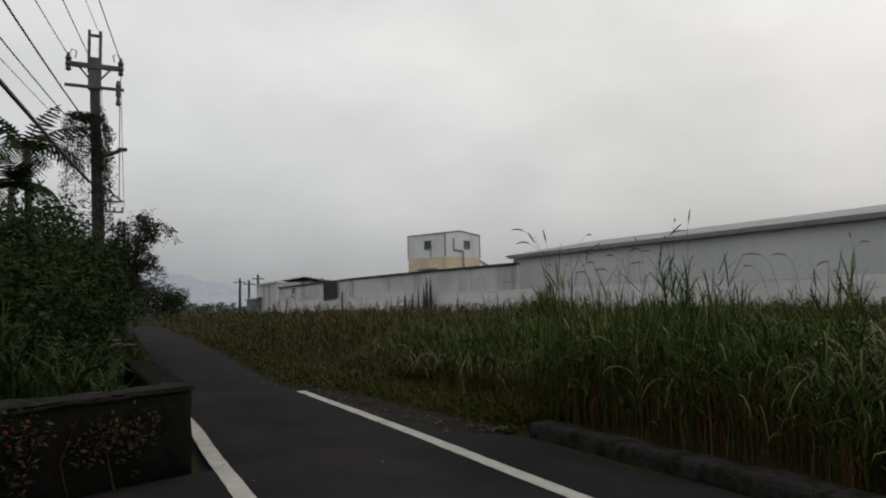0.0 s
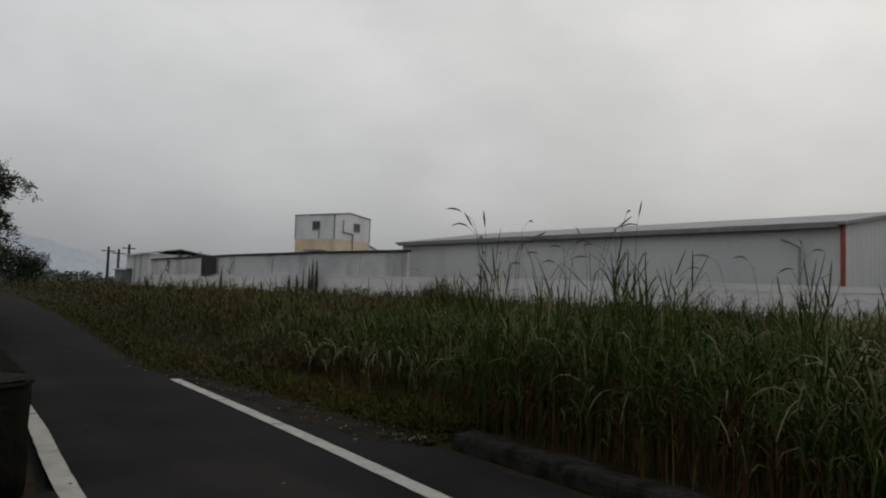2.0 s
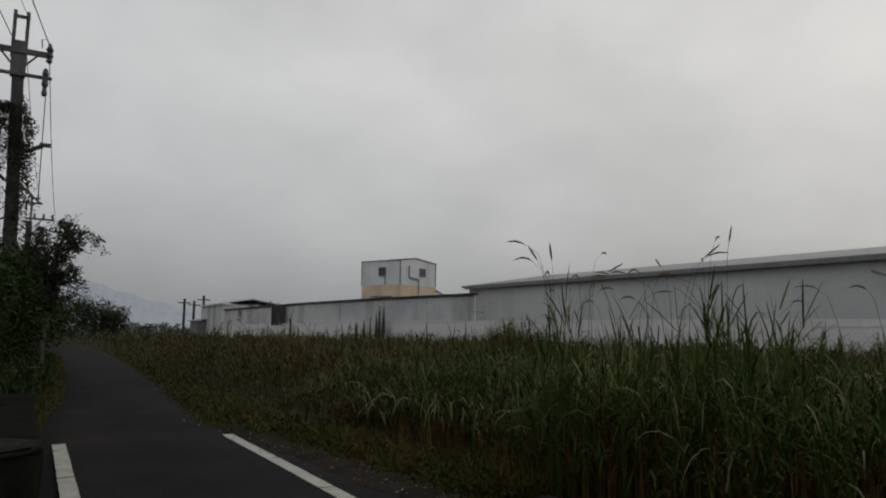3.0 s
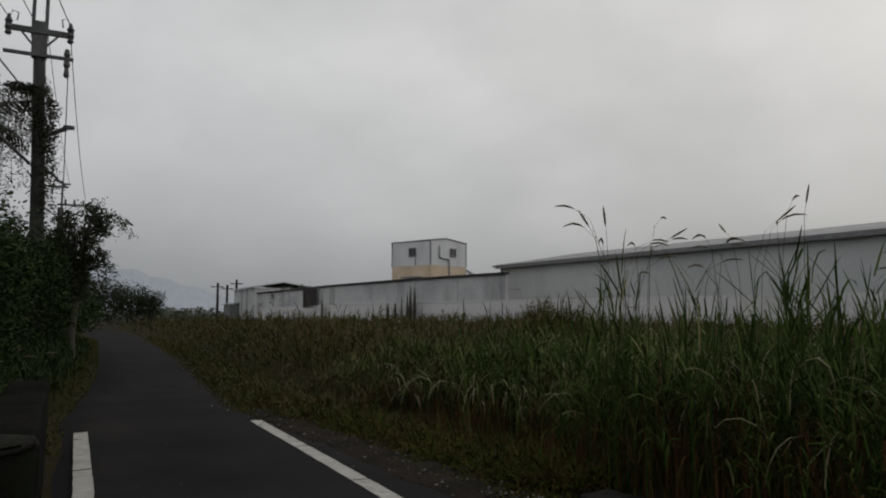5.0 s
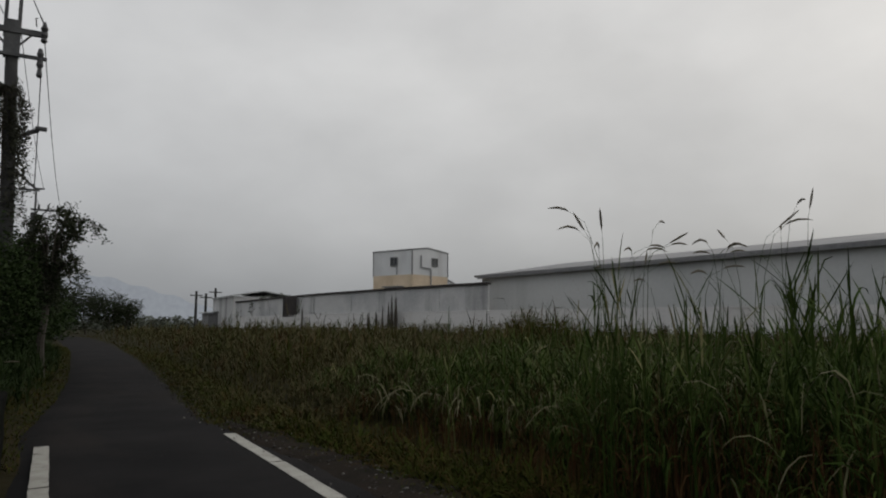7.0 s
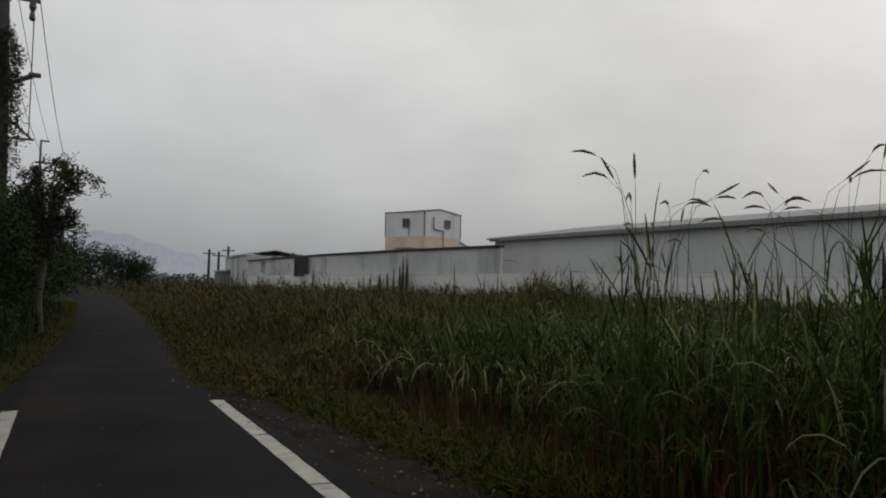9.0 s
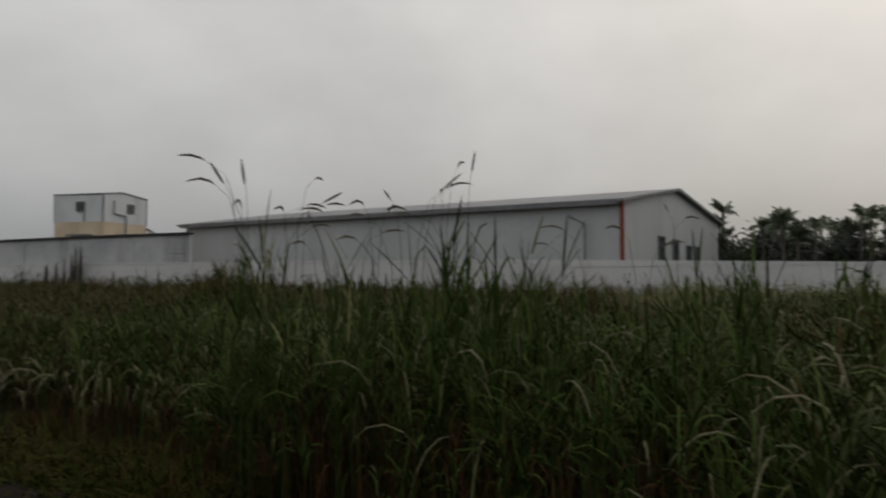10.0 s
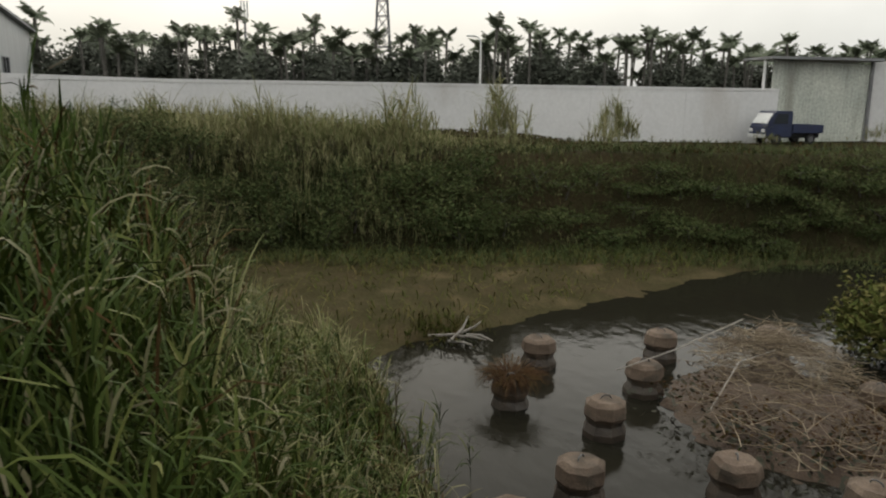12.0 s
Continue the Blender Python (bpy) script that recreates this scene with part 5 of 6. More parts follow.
# far bank growth, shrubby and dark
def foliage(n, centre, radii, size, seed, hollow=0.55, spike=0.35):
    """Leaf quads through an uneven ellipsoid shell with gaps."""
    r = np.random.default_rng(seed)
    d = r.normal(0, 1, (n, 3))
    d /= np.linalg.norm(d, axis=1)[:, None]
    lump = 1 + spike * (np.sin(d[:, 0] * 5 + seed) * np.cos(d[:, 1] * 6 + seed * 2) + 0.6 * np.sin(d[:, 2] * 9 + d[:, 0] * 7 + seed))
    rad = lump * (hollow + (1 - hollow) * r.uniform(0, 1, n) ** 0.6)
    p = np.asarray(centre) + d * rad[:, None] * np.asarray(radii)
    az, el = r.uniform(0, 2 * math.pi, n), r.uniform(-0.9, 0.7, n)
    u = np.stack([np.cos(az) * np.cos(el), np.sin(az) * np.cos(el), np.sin(el)], -1)
    w = np.cross(u, r.normal(0, 1, (n, 3)))
    w /= np.linalg.norm(w, axis=1)[:, None] + 1e-9
    s = size * r.uniform(0.6, 1.4, n)[:, None]
    verts = np.stack([p - u * s, p + w * s * 0.42, p + u * s, p - w * s * 0.42], 1)
    return verts.reshape(-1, 3), np.arange(n * 4).reshape(n, 4)


def shrub(name, at, radii, leaves, size, mat, label, category, seed, group="", trunk_h=0.0, trunk_r=0.06, limbs=5, spike=0.35, hollow=0.5):
    """A trunk with limbs and a crown of many small leaves in several clumps."""
    r = random.Random(seed)
    at = Vector(at)
    ob = thing(name, at, label, category, group)
    cz = trunk_h + radii[2] * 0.75
    bm = bmesh.new()
    fork = at + Vector((r.uniform(-0.1, 0.1), r.uniform(-0.1, 0.1), max(trunk_h, 0.25)))
    tube(bm, [at + Vector((0, 0, -0.15)), at.lerp(fork, 0.5) + Vector((r.uniform(-0.05, 0.05), 0, 0)), fork], [trunk_r * 1.3, trunk_r, trunk_r * 0.85], 7)
    tips = []
    for i in range(limbs):
        a = 2 * math.pi * i / limbs + r.uniform(-0.4, 0.4)
        tip = at + Vector((math.cos(a) * radii[0] * r.uniform(0.35, 0.75), math.sin(a) * radii[1] * r.uniform(0.35, 0.75), cz + radii[2] * r.uniform(-0.2, 0.6)))
        tube(bm, [fork, fork.lerp(tip, 0.5) + Vector((0, 0, 0.15 * radii[2])), tip], [trunk_r * 0.7, trunk_r * 0.4, trunk_r * 0.12], 5)
        tips.append(tip)
    part("trunk", bm, M_trunk, ob)
    vs, fs, o = [], [], 0
    clumps = [(at + Vector((0, 0, cz)), 1.0, 0.4)] + [(t, 0.5, 0.6 / limbs) for t in tips]
    for i, (c, sc, share) in enumerate(clumps):
        v, f = foliage(max(20, int(leaves * share)), c, [q * sc for q in radii], size, seed * 13 + i, spike=spike, hollow=hollow)
        vs.append(v)
        fs.append(f + o)
        o += len(v)
    vs = np.concatenate(vs)
    vs[:, 2] = np.maximum(vs[:, 2], at.z + 0.02)
    arrays("crown", vs, [np.concatenate(fs)], mat, ob)
    return ob


for i in range(46):
    y_ = -30 + i * 0.86 + random.uniform(-0.4, 0.4)
    for row in range(2):
        xb = np.interp(y_, [-30, -12, -8, -3, 0, 3, 8], [20.8, 20.8, 21.7, 21.7, 22.4, 22.7, 22.2]) + 0.7 * row + random.uniform(-0.2, 0.5)
        zb = float(height(np.array([xb]), np.array([y_]))[0])
        tl = 0.44 + 0.6 * float(smooth01(np.array((y_ + 6.5) / 5.0)))
        shrub("bank_shrub", (xb, y_, zb), (random.uniform(0.55, 1.3), random.uniform(0.55, 1.3), random.uniform(0.45, 0.85) * tl), 1500, random.choice((0.036, 0.042, 0.05)), M_scrub, "dark leafy scrub on the far stream bank", "shrub", 500 + i * 2 + row, "scrub on the far bank", 0.1, 0.03, 4)
x, y = scatter(6200, 21.5, 31.0, -6.0, 12.0)
dcv = poly_dist(x, y, CHANNEL)
k = (dcv > 0.2) & (rng.uniform(0, 1, len(x)) < np.where(y > -3.5, 0.9, 0.35)) & (x < 28)
x, y = x[k], y[k]
h = (0.18 + 0.90 * smooth01((y + 5.0) / 6.5)) * rng.uniform(0.5, 1.25, len(x)) * (1 + 0.3 * wobble(x, y, 0.8))
a, b = reeds(x, y, h, 10, 0.5, 0.019, upright=0.45, cheap=True)
tagged(ribbon_mesh("far_bank_grass", [a, b], M_feather), "tall feathery grass on top of the far bank", "grass", kind="stuff")
x, y = scatter(5200, 19.0, 37.0, -34.0, 6.0)
dcv = poly_dist(x, y, CHANNEL)
k = (dcv > 0.4)
x, y = x[k], y[k]
base = np.stack([x, y, height(x, y)], -1)
n = len(x)
v = ribbons(base, rng.uniform(0, 2 * math.pi, n), rng.uniform(0.08, 0.26, n), rng.uniform(0.03, 0.06, n), rng.uniform(0.6, 1.4, n), rng.uniform(0.3, 1.8, n))
tagged(ribbon_mesh("yard_grass", [v], M_grass_dry), "thin brown grass in front of the wall", "grass", kind="stuff")
x, y = scatter(34000, 18.8, 27.0, -30.0, 9.0)
dcv = poly_dist(x, y, CHANNEL)
k = (dcv > -1.5 + 0.6 * wobble(x, y, 1.3)) & (dcv < 3.2) & (x > 18.5)
x, y = x[k], y[k]
base = np.stack([x, y, height(x, y)], -1)
n = len(x)
v = ribbons(base, rng.uniform(0, 2 * math.pi, n), rng.uniform(0.2, 0.65, n), rng.uniform(0.010, 0.022, n), rng.uniform(0.7, 1.45, n), rng.uniform(0.4, 2.6, n))
tagged(ribbon_mesh("bank_slope_grass", [v], M_scrub), "tangled grass over the far bank slope", "grass", kind="stuff")
# weeds on the silt bar and along the water's edge
x, y = scatter(48000, 9.0, 22.3, -13.0, 7.0)
dcv, dwv = poly_dist(x, y, CHANNEL), poly_dist(x, y, WATER)
k = (dcv < 0.3) & (dwv > 0.15) & (rng.uniform(0, 1, len(x)) < np.clip(0.18 + 0.82 * smooth01(1 + dcv / 2.2) + 0.25 * wobble(x, y, 1.2), 0, 1))
x, y = x[k], y[k]
base = np.stack([x, y, height(x, y)], -1)
n = len(x)
v = ribbons(base, rng.uniform(0, 2 * math.pi, n), rng.uniform(0.08, 0.36, n), rng.uniform(0.012, 0.03, n), rng.uniform(0.6, 1.45, n), rng.uniform(0.3, 1.8, n))
tagged(ribbon_mesh("bar_weeds", [v], M_bar), "low green weeds on the silt bar", "weeds", kind="stuff")
# clumps against the wall
for x_, y_, h_, n_ in ((34.4, -12.4, 2.5, 55), (34.9, -13.4, 1.5, 36), (25.3, -4.6, 2.0, 70), (26.4, -2.0, 1.7, 50), (24.0, -1.0, 1.6, 60), (24.6, 2.5, 1.7, 60), (23.8, 5.5, 1.6, 60), (35.8, -21.2, 0.8, 20), (36.2, -28.4, 1.1, 30), (33.0, -11.4, 1.1, 30)):
    px_, py_ = x_ + rng.normal(0, 0.45, n_), y_ + rng.normal(0, 0.45, n_)
    sink = np.exp(-((px_ - x_) ** 2 + (py_ - y_) ** 2) / 0.5)
    a, b = reeds(px_, py_, h_ * (0.35 + 0.65 * sink) * rng.uniform(0.6, 1.15, n_), 8, 0.7, 0.028, upright=0.4)
    tagged(ribbon_mesh("grass_clump", [a, b], M_feather), "tall dry grass clump before the whitewashed wall", "grass", kind="stuff")

# left of the lane: reeds, shrubs, roadside tree, palm
y = 7.0 + 30 * rng.uniform(0, 1, 2600) ** 1.6
x = edge_at(LEFT, y) - 0.25 - 2.6 * rng.uniform(0, 1, 2600)
x, y = x[::2], y[::2]
k = ~((y < 10.8) & (x > 0.35))
x, y = x[k], y[k]
a, b = reeds(x, y, np.clip(0.35 + 0.5 * (edge_at(LEFT, y) - x), 0.3, 1.25) * rng.uniform(0.8, 1.2, len(x)), 8, 0.7, 0.022)
# tree shade over these reeds is put in by the dark leaf colour
tagged(ribbon_mesh("roadside_reeds", [a, b], M_leaf), "reeds on the lane's overgrown side, tree shade in their colour", "grass", kind="stuff")
for i, (x_, y_, h_) in enumerate(((0.1, 9.4, 1.2), (0.2, 10.6, 1.15), (-0.2, 8.6, 1.25), (0.45, 12.4, 1.0), (0.3, 14.0, 1.1))):
    plume(x_, y_, h_, 4, 0.4, 60 + i)
SHRUBS = ((-2.2, 9.0, 1.5, 2.3), (-3.6, 11.0, 2.2, 3.2), (-1.5, 12.2, 1.35, 2.9), (-2.6, 14.0, 1.9, 3.6), (-0.8, 16.0, 1.3, 3.3), (-2.8, 17.5, 1.9, 3.5), (-0.4, 19.6, 1.3, 3.7), (-4.4, 15.0, 2.4, 3.5),
          (-1.9, 21.5, 1.8, 3.6), (0.2, 22.8, 1.1, 3.3), (-3.6, 25.0, 2.2, 4.0), (-0.6, 27.0, 1.6, 3.6), (0.2, 31.0, 1.6, 2.8), (-0.6, 13.6, 1.0, 2.2), (-1.0, 10.2, 1.1, 1.8), (0.6, 36.0, 1.8, 2.4), (0.6, 42.0, 2.0, 2.4), (0.8, 49.0, 2.2, 2.4), (0.6, 57.0, 2.4, 2.6), (-2.6, 33.0, 2.6, 3.0), (-5.5, 8.5, 2.0, 2.0))
for i, (x_, y_, r1, r2) in enumerate(SHRUBS):
    shrub("roadside_shrub", (x_, y_, 0), (r1, r1, r2 * 0.58), 9500 if y_ < 24 else 3400, 0.05 if y_ < 24 else 0.08, M_leaf, "dense dark roadside shrub", "shrub", 40 + i, "shrubs along the lane", 0.5, 0.07, 6, 0.22, 0.4)


def drooping_tree(at, tall, reach, boughs, label, seed):
    """A small tree whose thin boughs rise, arch over and hang, with narrow leaves along them."""
    r = random.Random(seed)
    at = Vector(at)
    ob = thing("roadside_tree", at, label, "tree")
    bm = bmesh.new()
    fork = at + Vector((0.05, 0, tall * 0.42))
    tube(bm, [at + Vector((0, 0, -0.2)), at + Vector((-0.06, 0.04, tall * 0.2)), fork], [0.12, 0.1, 0.085], 8)
    centres = []
    for i in range(boughs):
        a = 2 * math.pi * i / boughs + r.uniform(-0.5, 0.5)
        out = reach * r.uniform(0.45, 1.0)
        top = tall * r.uniform(0.66, 0.98)
        d = Vector((math.cos(a), math.sin(a), 0))
        drop = r.uniform(0.25, 1.0)
        pts = [fork, fork + d * out * 0.3 + Vector((0, 0, (top - fork.z) * 0.7)), fork + d * out * 0.65 + Vector((0, 0, top - fork.z)), fork + d * out * 0.9 + Vector((0, 0, top - fork.z - drop * 0.35)), fork + d * out * 1.08 + Vector((0, 0, top - fork.z - drop))]
        tube(bm, pts, [0.04, 0.028, 0.018, 0.01, 0.004], 5)
        for k in range(1, 5):
            for j in range(9):
                p = pts[k - 1].lerp(pts[k], r.random())
                sd = Vector((r.uniform(-1, 1), r.uniform(-1, 1), r.uniform(-0.5, 0.7))).normalized() * r.uniform(0.15, 0.45)
                q = p + sd - Vector((0, 0, r.uniform(0.0, 0.2)))
                if j < 3:
                    tube(bm, [p, p.lerp(q, 0.6) + Vector((0, 0, 0.05)), q], [0.006, 0.004, 0.002], 3)
                centres += [tuple(p.lerp(q, u)) for u in (0.25, 0.45, 0.62, 0.78, 0.9, 1.0)]
    part("trunk", bm, M_trunk, ob)
    c = np.repeat(np.array(centres), 2, axis=0)
    v, f = foliage(len(c), (0, 0, 0), (0.09, 0.09, 0.09), 0.048, seed)
    arrays("crown", v + np.repeat(c, 4, axis=0), [f], M_leaf_tree, ob)
    return ob


drooping_tree((1.35, 25.6, 0), 4.95, 1.3, 22, "small roadside tree with fine arching boughs", 91)
shrub("roadside_tree", (0.7, 36.0, 0), (1.5, 1.6, 1.6), 3600, 0.085, M_leaf_tree, "dark roadside tree in front of the second pole", "tree", 93, "", 2.2, 0.1, 7, 0.4, 0.3)
shrub("roadside_tree", (0.5, 29.5, 0), (1.5, 1.5, 1.5), 4200, 0.07, M_leaf_tree, "grey-green roadside tree behind the pole", "tree", 92, "", 1.6, 0.1, 7, 0.4, 0.3)

# creepers on the pole
v_all, f_all, o = [], [], 0
for i in range(74):
    side = i % 3
    x0 = PX - 0.15 + (random.uniform(-0.95, -0.15) if side else random.uniform(0.0, 0.32))
    y0 = PY - 0.12 + random.uniform(-0.15, 0.15)
    zt = 7.75 - 0.35 * abs(x0 - PX + 0.4) if side else random.uniform(6.2, 7.7)
    zl = zt - random.uniform(0.5, 3.0)
    n_ = int(42 * (zt - zl)) + 10
    zz = np.random.uniform(zl, zt, n_)
    c = np.stack([x0 + 0.06 * np.sin(zz * 5 + i) + np.random.normal(0, 0.045, n_), y0 + np.random.normal(0, 0.05, n_), zz], -1)
    v, f = foliage(n_, (0, 0, 0), (0.02, 0.02, 0.02), 0.031, 900 + i)
    v = v + np.repeat(c, 4, axis=0)
    v_all.append(v)
    f_all.append(f + o)
    o += len(v)
for c, rd, n_ in (((PX - 0.55, PY - 0.1, 7.62), (0.5, 0.2, 0.16), 900), ((PX - 0.05, PY - 0.12, 6.9), (0.34, 0.25, 0.95), 1500), ((PX + 0.05, PY - 0.1, 5.3), (0.34, 0.3, 1.4), 1400), ((PX - 0.5, PY - 0.1, 6.9), (0.42, 0.2, 0.55), 420)):
    v, f = foliage(n_, c, rd, 0.045, int(c[2] * 10))
    v_all.append(v)
    f_all.append(f + o)
    o += len(v)
creeper = thing("pole_creeper", (PX, PY - 0.1, 0), "tangled hanging creeper smothering the utility pole", "creeper")
arrays("leaves", np.concatenate(v_all), [np.concatenate(f_all)], M_vine, creeper)
bm = bmesh.new()
for i in range(16):
    x0 = PX - 0.15 + random.uniform(-0.9, 0.3)
    zl = random.uniform(4.9, 6.3)
    tube(bm, [(x0 + random.uniform(-0.15, 0.15), PY - 0.2, zl), (x0 + random.uniform(-0.1, 0.1), PY - 0.22, zl * 0.6 + 3.0), (x0 + random.uniform(-0.08, 0.08), PY - 0.22, zl * 0.3 + 5.3), (x0, PY - 0.2, 7.58)], 0.009, 4)
tube(bm, [(PX - 1.0, PY - 0.15, 7.62), (PX - 0.1, PY - 0.15, 7.6)], 0.035, 6)
tagged(part("stem_tangle", bm, M_trunk, creeper), kind="stuff")


# areca palms
def palm_mesh(seed, trunk_h, frond_len, fronds, leaflets=11, crown_r=0.1, leaf_w=0.42, low=0.7, leaf=None):
    r = random.Random(seed)
    bm = bmesh.new()
    bend = r.uniform(-0.3, 0.3)
    pts = [Vector((bend * (s ** 2), 0.3 * bend * s, trunk_h * s)) for s in (0, 0.25, 0.5, 0.75, 1.0)]
    tube(bm, [pts[0] - Vector((0, 0, 0.4))] + pts, [crown_r * 1.5, crown_r * 1.4, crown_r * 1.1, crown_r, crown_r, crown_r * 1.2], 8)
    trunk = bpy.data.meshes.new("trunk")
    bm.to_mesh(trunk)
    bm.free()
    trunk.materials.append(M_palm_trunk)
    bm = bmesh.new()
    head = pts[-1]
    for i in range(fronds):
        a = 2 * math.pi * i / fronds + r.uniform(-0.3, 0.3)
        e0 = r.uniform(low, 1.5)
        ln = frond_len * r.uniform(0.8, 1.15)
        d = Vector((math.cos(a), math.sin(a), 0))
        sd = Vector((-math.sin(a), math.cos(a), 0))
        p, ang = head.copy(), e0
        spine = [p.copy()]
        for s in range(leaflets):
            ang -= (0.5 if low > 1.1 else 1.0 + (0.9 if e0 < 0.95 else 0)) / leaflets
            p = p + (d * math.cos(ang) + Vector((0, 0, math.sin(ang)))) * ln / leaflets
            spine.append(p.copy())
        tube(bm, spine[::2], 0.018, 3)
        for s in range(1, leaflets + 1):
            f = s / leaflets
            ll = ln * 0.42 * math.sin(math.pi * min(1, 0.18 + 0.78 * f)) * r.uniform(0.85, 1.15)
            for sg in (-1, 1):
                q = spine[s]
                fwd = (spine[s] - spine[s - 1]).normalized()
                tip = q + sd * sg * ll * 0.8 + fwd * ll * 0.5 + Vector((0, 0, -ll * 0.45 + r.uniform(-0.06, 0.06)))
                w = fwd * ln / leaflets * leaf_w
                bm.faces.new([bm.verts.new(q - w), bm.verts.new(q + w), bm.verts.new(q.lerp(tip, 0.6) + w * 0.9), bm.verts.new(tip), bm.verts.new(q.lerp(tip, 0.6) - w * 0.9)])
    crown = bpy.data.meshes.new("fronds")
    bm.to_mesh(crown)
    bm.free()
    crown.materials.append(leaf or M_palm)
    return trunk, crown


palm_kinds = [palm_mesh(i, h_, l_, n_) for i, (h_, l_, n_) in enumerate(((5.2, 1.4, 13), (6.2, 1.35, 12), (7.2, 1.4, 12), (4.2, 1.6, 14), (5.7, 1.3, 11), (8.3, 1.4, 12)))]
# near palm: the darker shrub leaf paints its backlit look
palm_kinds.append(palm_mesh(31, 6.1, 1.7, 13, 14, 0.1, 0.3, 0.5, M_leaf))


def palm(at, kind, turn, scale, label, group):
    ob = thing("areca_palm", at, label, "palm tree", group)
    for me, nm in zip(palm_kinds[kind], ("trunk", "fronds")):
        q = new(nm, me)
        q.parent = ob
    ob.rotation_euler = (0, 0, turn)
    ob.scale = (scale, scale, scale)
    return ob


rp = random.Random(4)
for i in range(210):
    y_ = 46 - 140 * (i + rp.random()) / 210
    x_ = 82 + rp.uniform(-7, 16)
    palm((x_, y_, 0), rp.choice((0, 0, 1, 1, 3, 4, 4)), rp.uniform(0, 6.28), rp.uniform(1.06, 1.42), "slender areca palm in a dense plantation", "palms behind the wall")
for x_, y_, kd, sc in ((80, 7.4, 5, 1.10), (79, -0.1, 5, 1.04), (83, -10.9, 5, 1.0), (82, -14, 2, 1.1), (82, -26.9, 5, 1.02), (83, -30, 2, 1.12), (82, -35.8, 2, 1.08), (82, -40, 2, 1.1), (82, -46.9, 2, 1.0), (82, -51, 2, 1.0),
                       (82, -55.5, 2, 1.02), (82, -60, 2, 0.98), (82, -65, 2, 1.0), (84, 26.6, 2, 0.9), (83, 13.8, 2, 1.08), (84, 20, 2, 0.95), (81, 31, 2, 0.95), (83, 11, 1, 1.2), (82, -19, 1, 1.25)):
    palm((x_, y_, 0), kd, rp.uniform(0, 6.28), sc, "tall areca palm above the plantation", "palms behind the wall")
for i in range(84):
    y_ = 48 - 146 * (i + rp.random()) / 84
    shrub("understorey_bush", (83 + rp.uniform(-7, 9), y_, 0), (2.2, 2.2, rp.uniform(2.9, 3.9)), 1500, 0.27, M_farwood, "dark undergrowth beneath the palms", "shrub", 700 + i, "undergrowth of the plantation", 0.6, 0.1, 4)
palm((-1.62, 26.0, 0), 6, 0.9, 1.12, "areca palm beside the lane, backlit shade in its leaf colour", "palms beside the lane")
palm((-2.35, 25.3, 0), 6, 2.6, 0.9, "shorter areca palm beside the lane, backlit shade in its leaf colour", "palms beside the lane")

# far woods along the lane
for i, (x_, y_, rx_, h_) in enumerate(((0.5, 70, 3.0, 5.0), (1.0, 82, 3.2, 5.4), (2.0, 96, 3.4, 6.2), (2.4, 112, 3.6, 7.0), (8.0, 150, 4.0, 9.6), (12.0, 152, 4.0, 9.6), (-3, 66, 4, 5), (16.0, 155, 4.0, 9.0), (19.5, 158, 3.4, 7.6), (5.0, 140, 4.0, 9.6))):
    shrub("far_tree", (x_ - 2.5, y_, 0), (rx_, rx_, h_ * 0.46), 4200, 0.2, M_leaf_tree, "dark rounded tree far along the lane", "tree", 300 + i, "far trees", 0.9, 0.16, 6)
for i in range(3):
    shrub("roof_bush", (28.0 + i * 0.4, 100 - i * 4, 0), (1.6, 1.6, 1.9), 700, 0.2, M_farwood, "dark bush showing above the workshop wall", "shrub", 350 + i, "", 2.2, 0.12, 5)

# far tree line along the horizon
r_far = np.random.default_rng(21)
tv, tf, o = [], [], 0
for i in range(110):
    a_ = radians(-6 + 36 * i / 110)
    dd = r_far.uniform(330, 460)
    hh = r_far.uniform(3.0, 6.5)
    v, f = foliage(110, (dd * math.sin(a_), dd * math.cos(a_), hh * 0.5), (7.0, 5.0, hh * 0.55), 1.1, 3000 + i)
    tv.append(v)
    tf.append(f + o)
    o += len(v)
tagged(arrays("far_tree_line", np.concatenate(tv), [np.concatenate(tf)], M_farwood), "low dark line of trees at the horizon", "trees", kind="stuff")

# ridge at the horizon, its haze made by a glow in the material
def ridge(name, pts, dist_label):
    bm = bmesh.new()
    top = [bm.verts.new(p) for p in pts]
    low = [bm.verts.new((p[0] * 0.97, p[1] * 0.97, -20)) for p in pts]
    for k in range(len(pts) - 1):
        bm.faces.new((low[k], low[k + 1], top[k + 1], top[k]))
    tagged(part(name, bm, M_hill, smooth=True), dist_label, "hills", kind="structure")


ridge("backdrop", [(2600 * math.sin(radians(a)), 2600 * math.cos(radians(a)), 45 + 120 * math.exp(-((a - 4) / 5.5) ** 2) + 8 * math.sin(a * 0.8) + 5 * math.sin(a * 2.9)) for a in np.arange(-40, 46, 0.5)], "grey hills on the horizon, haze painted as a glow")


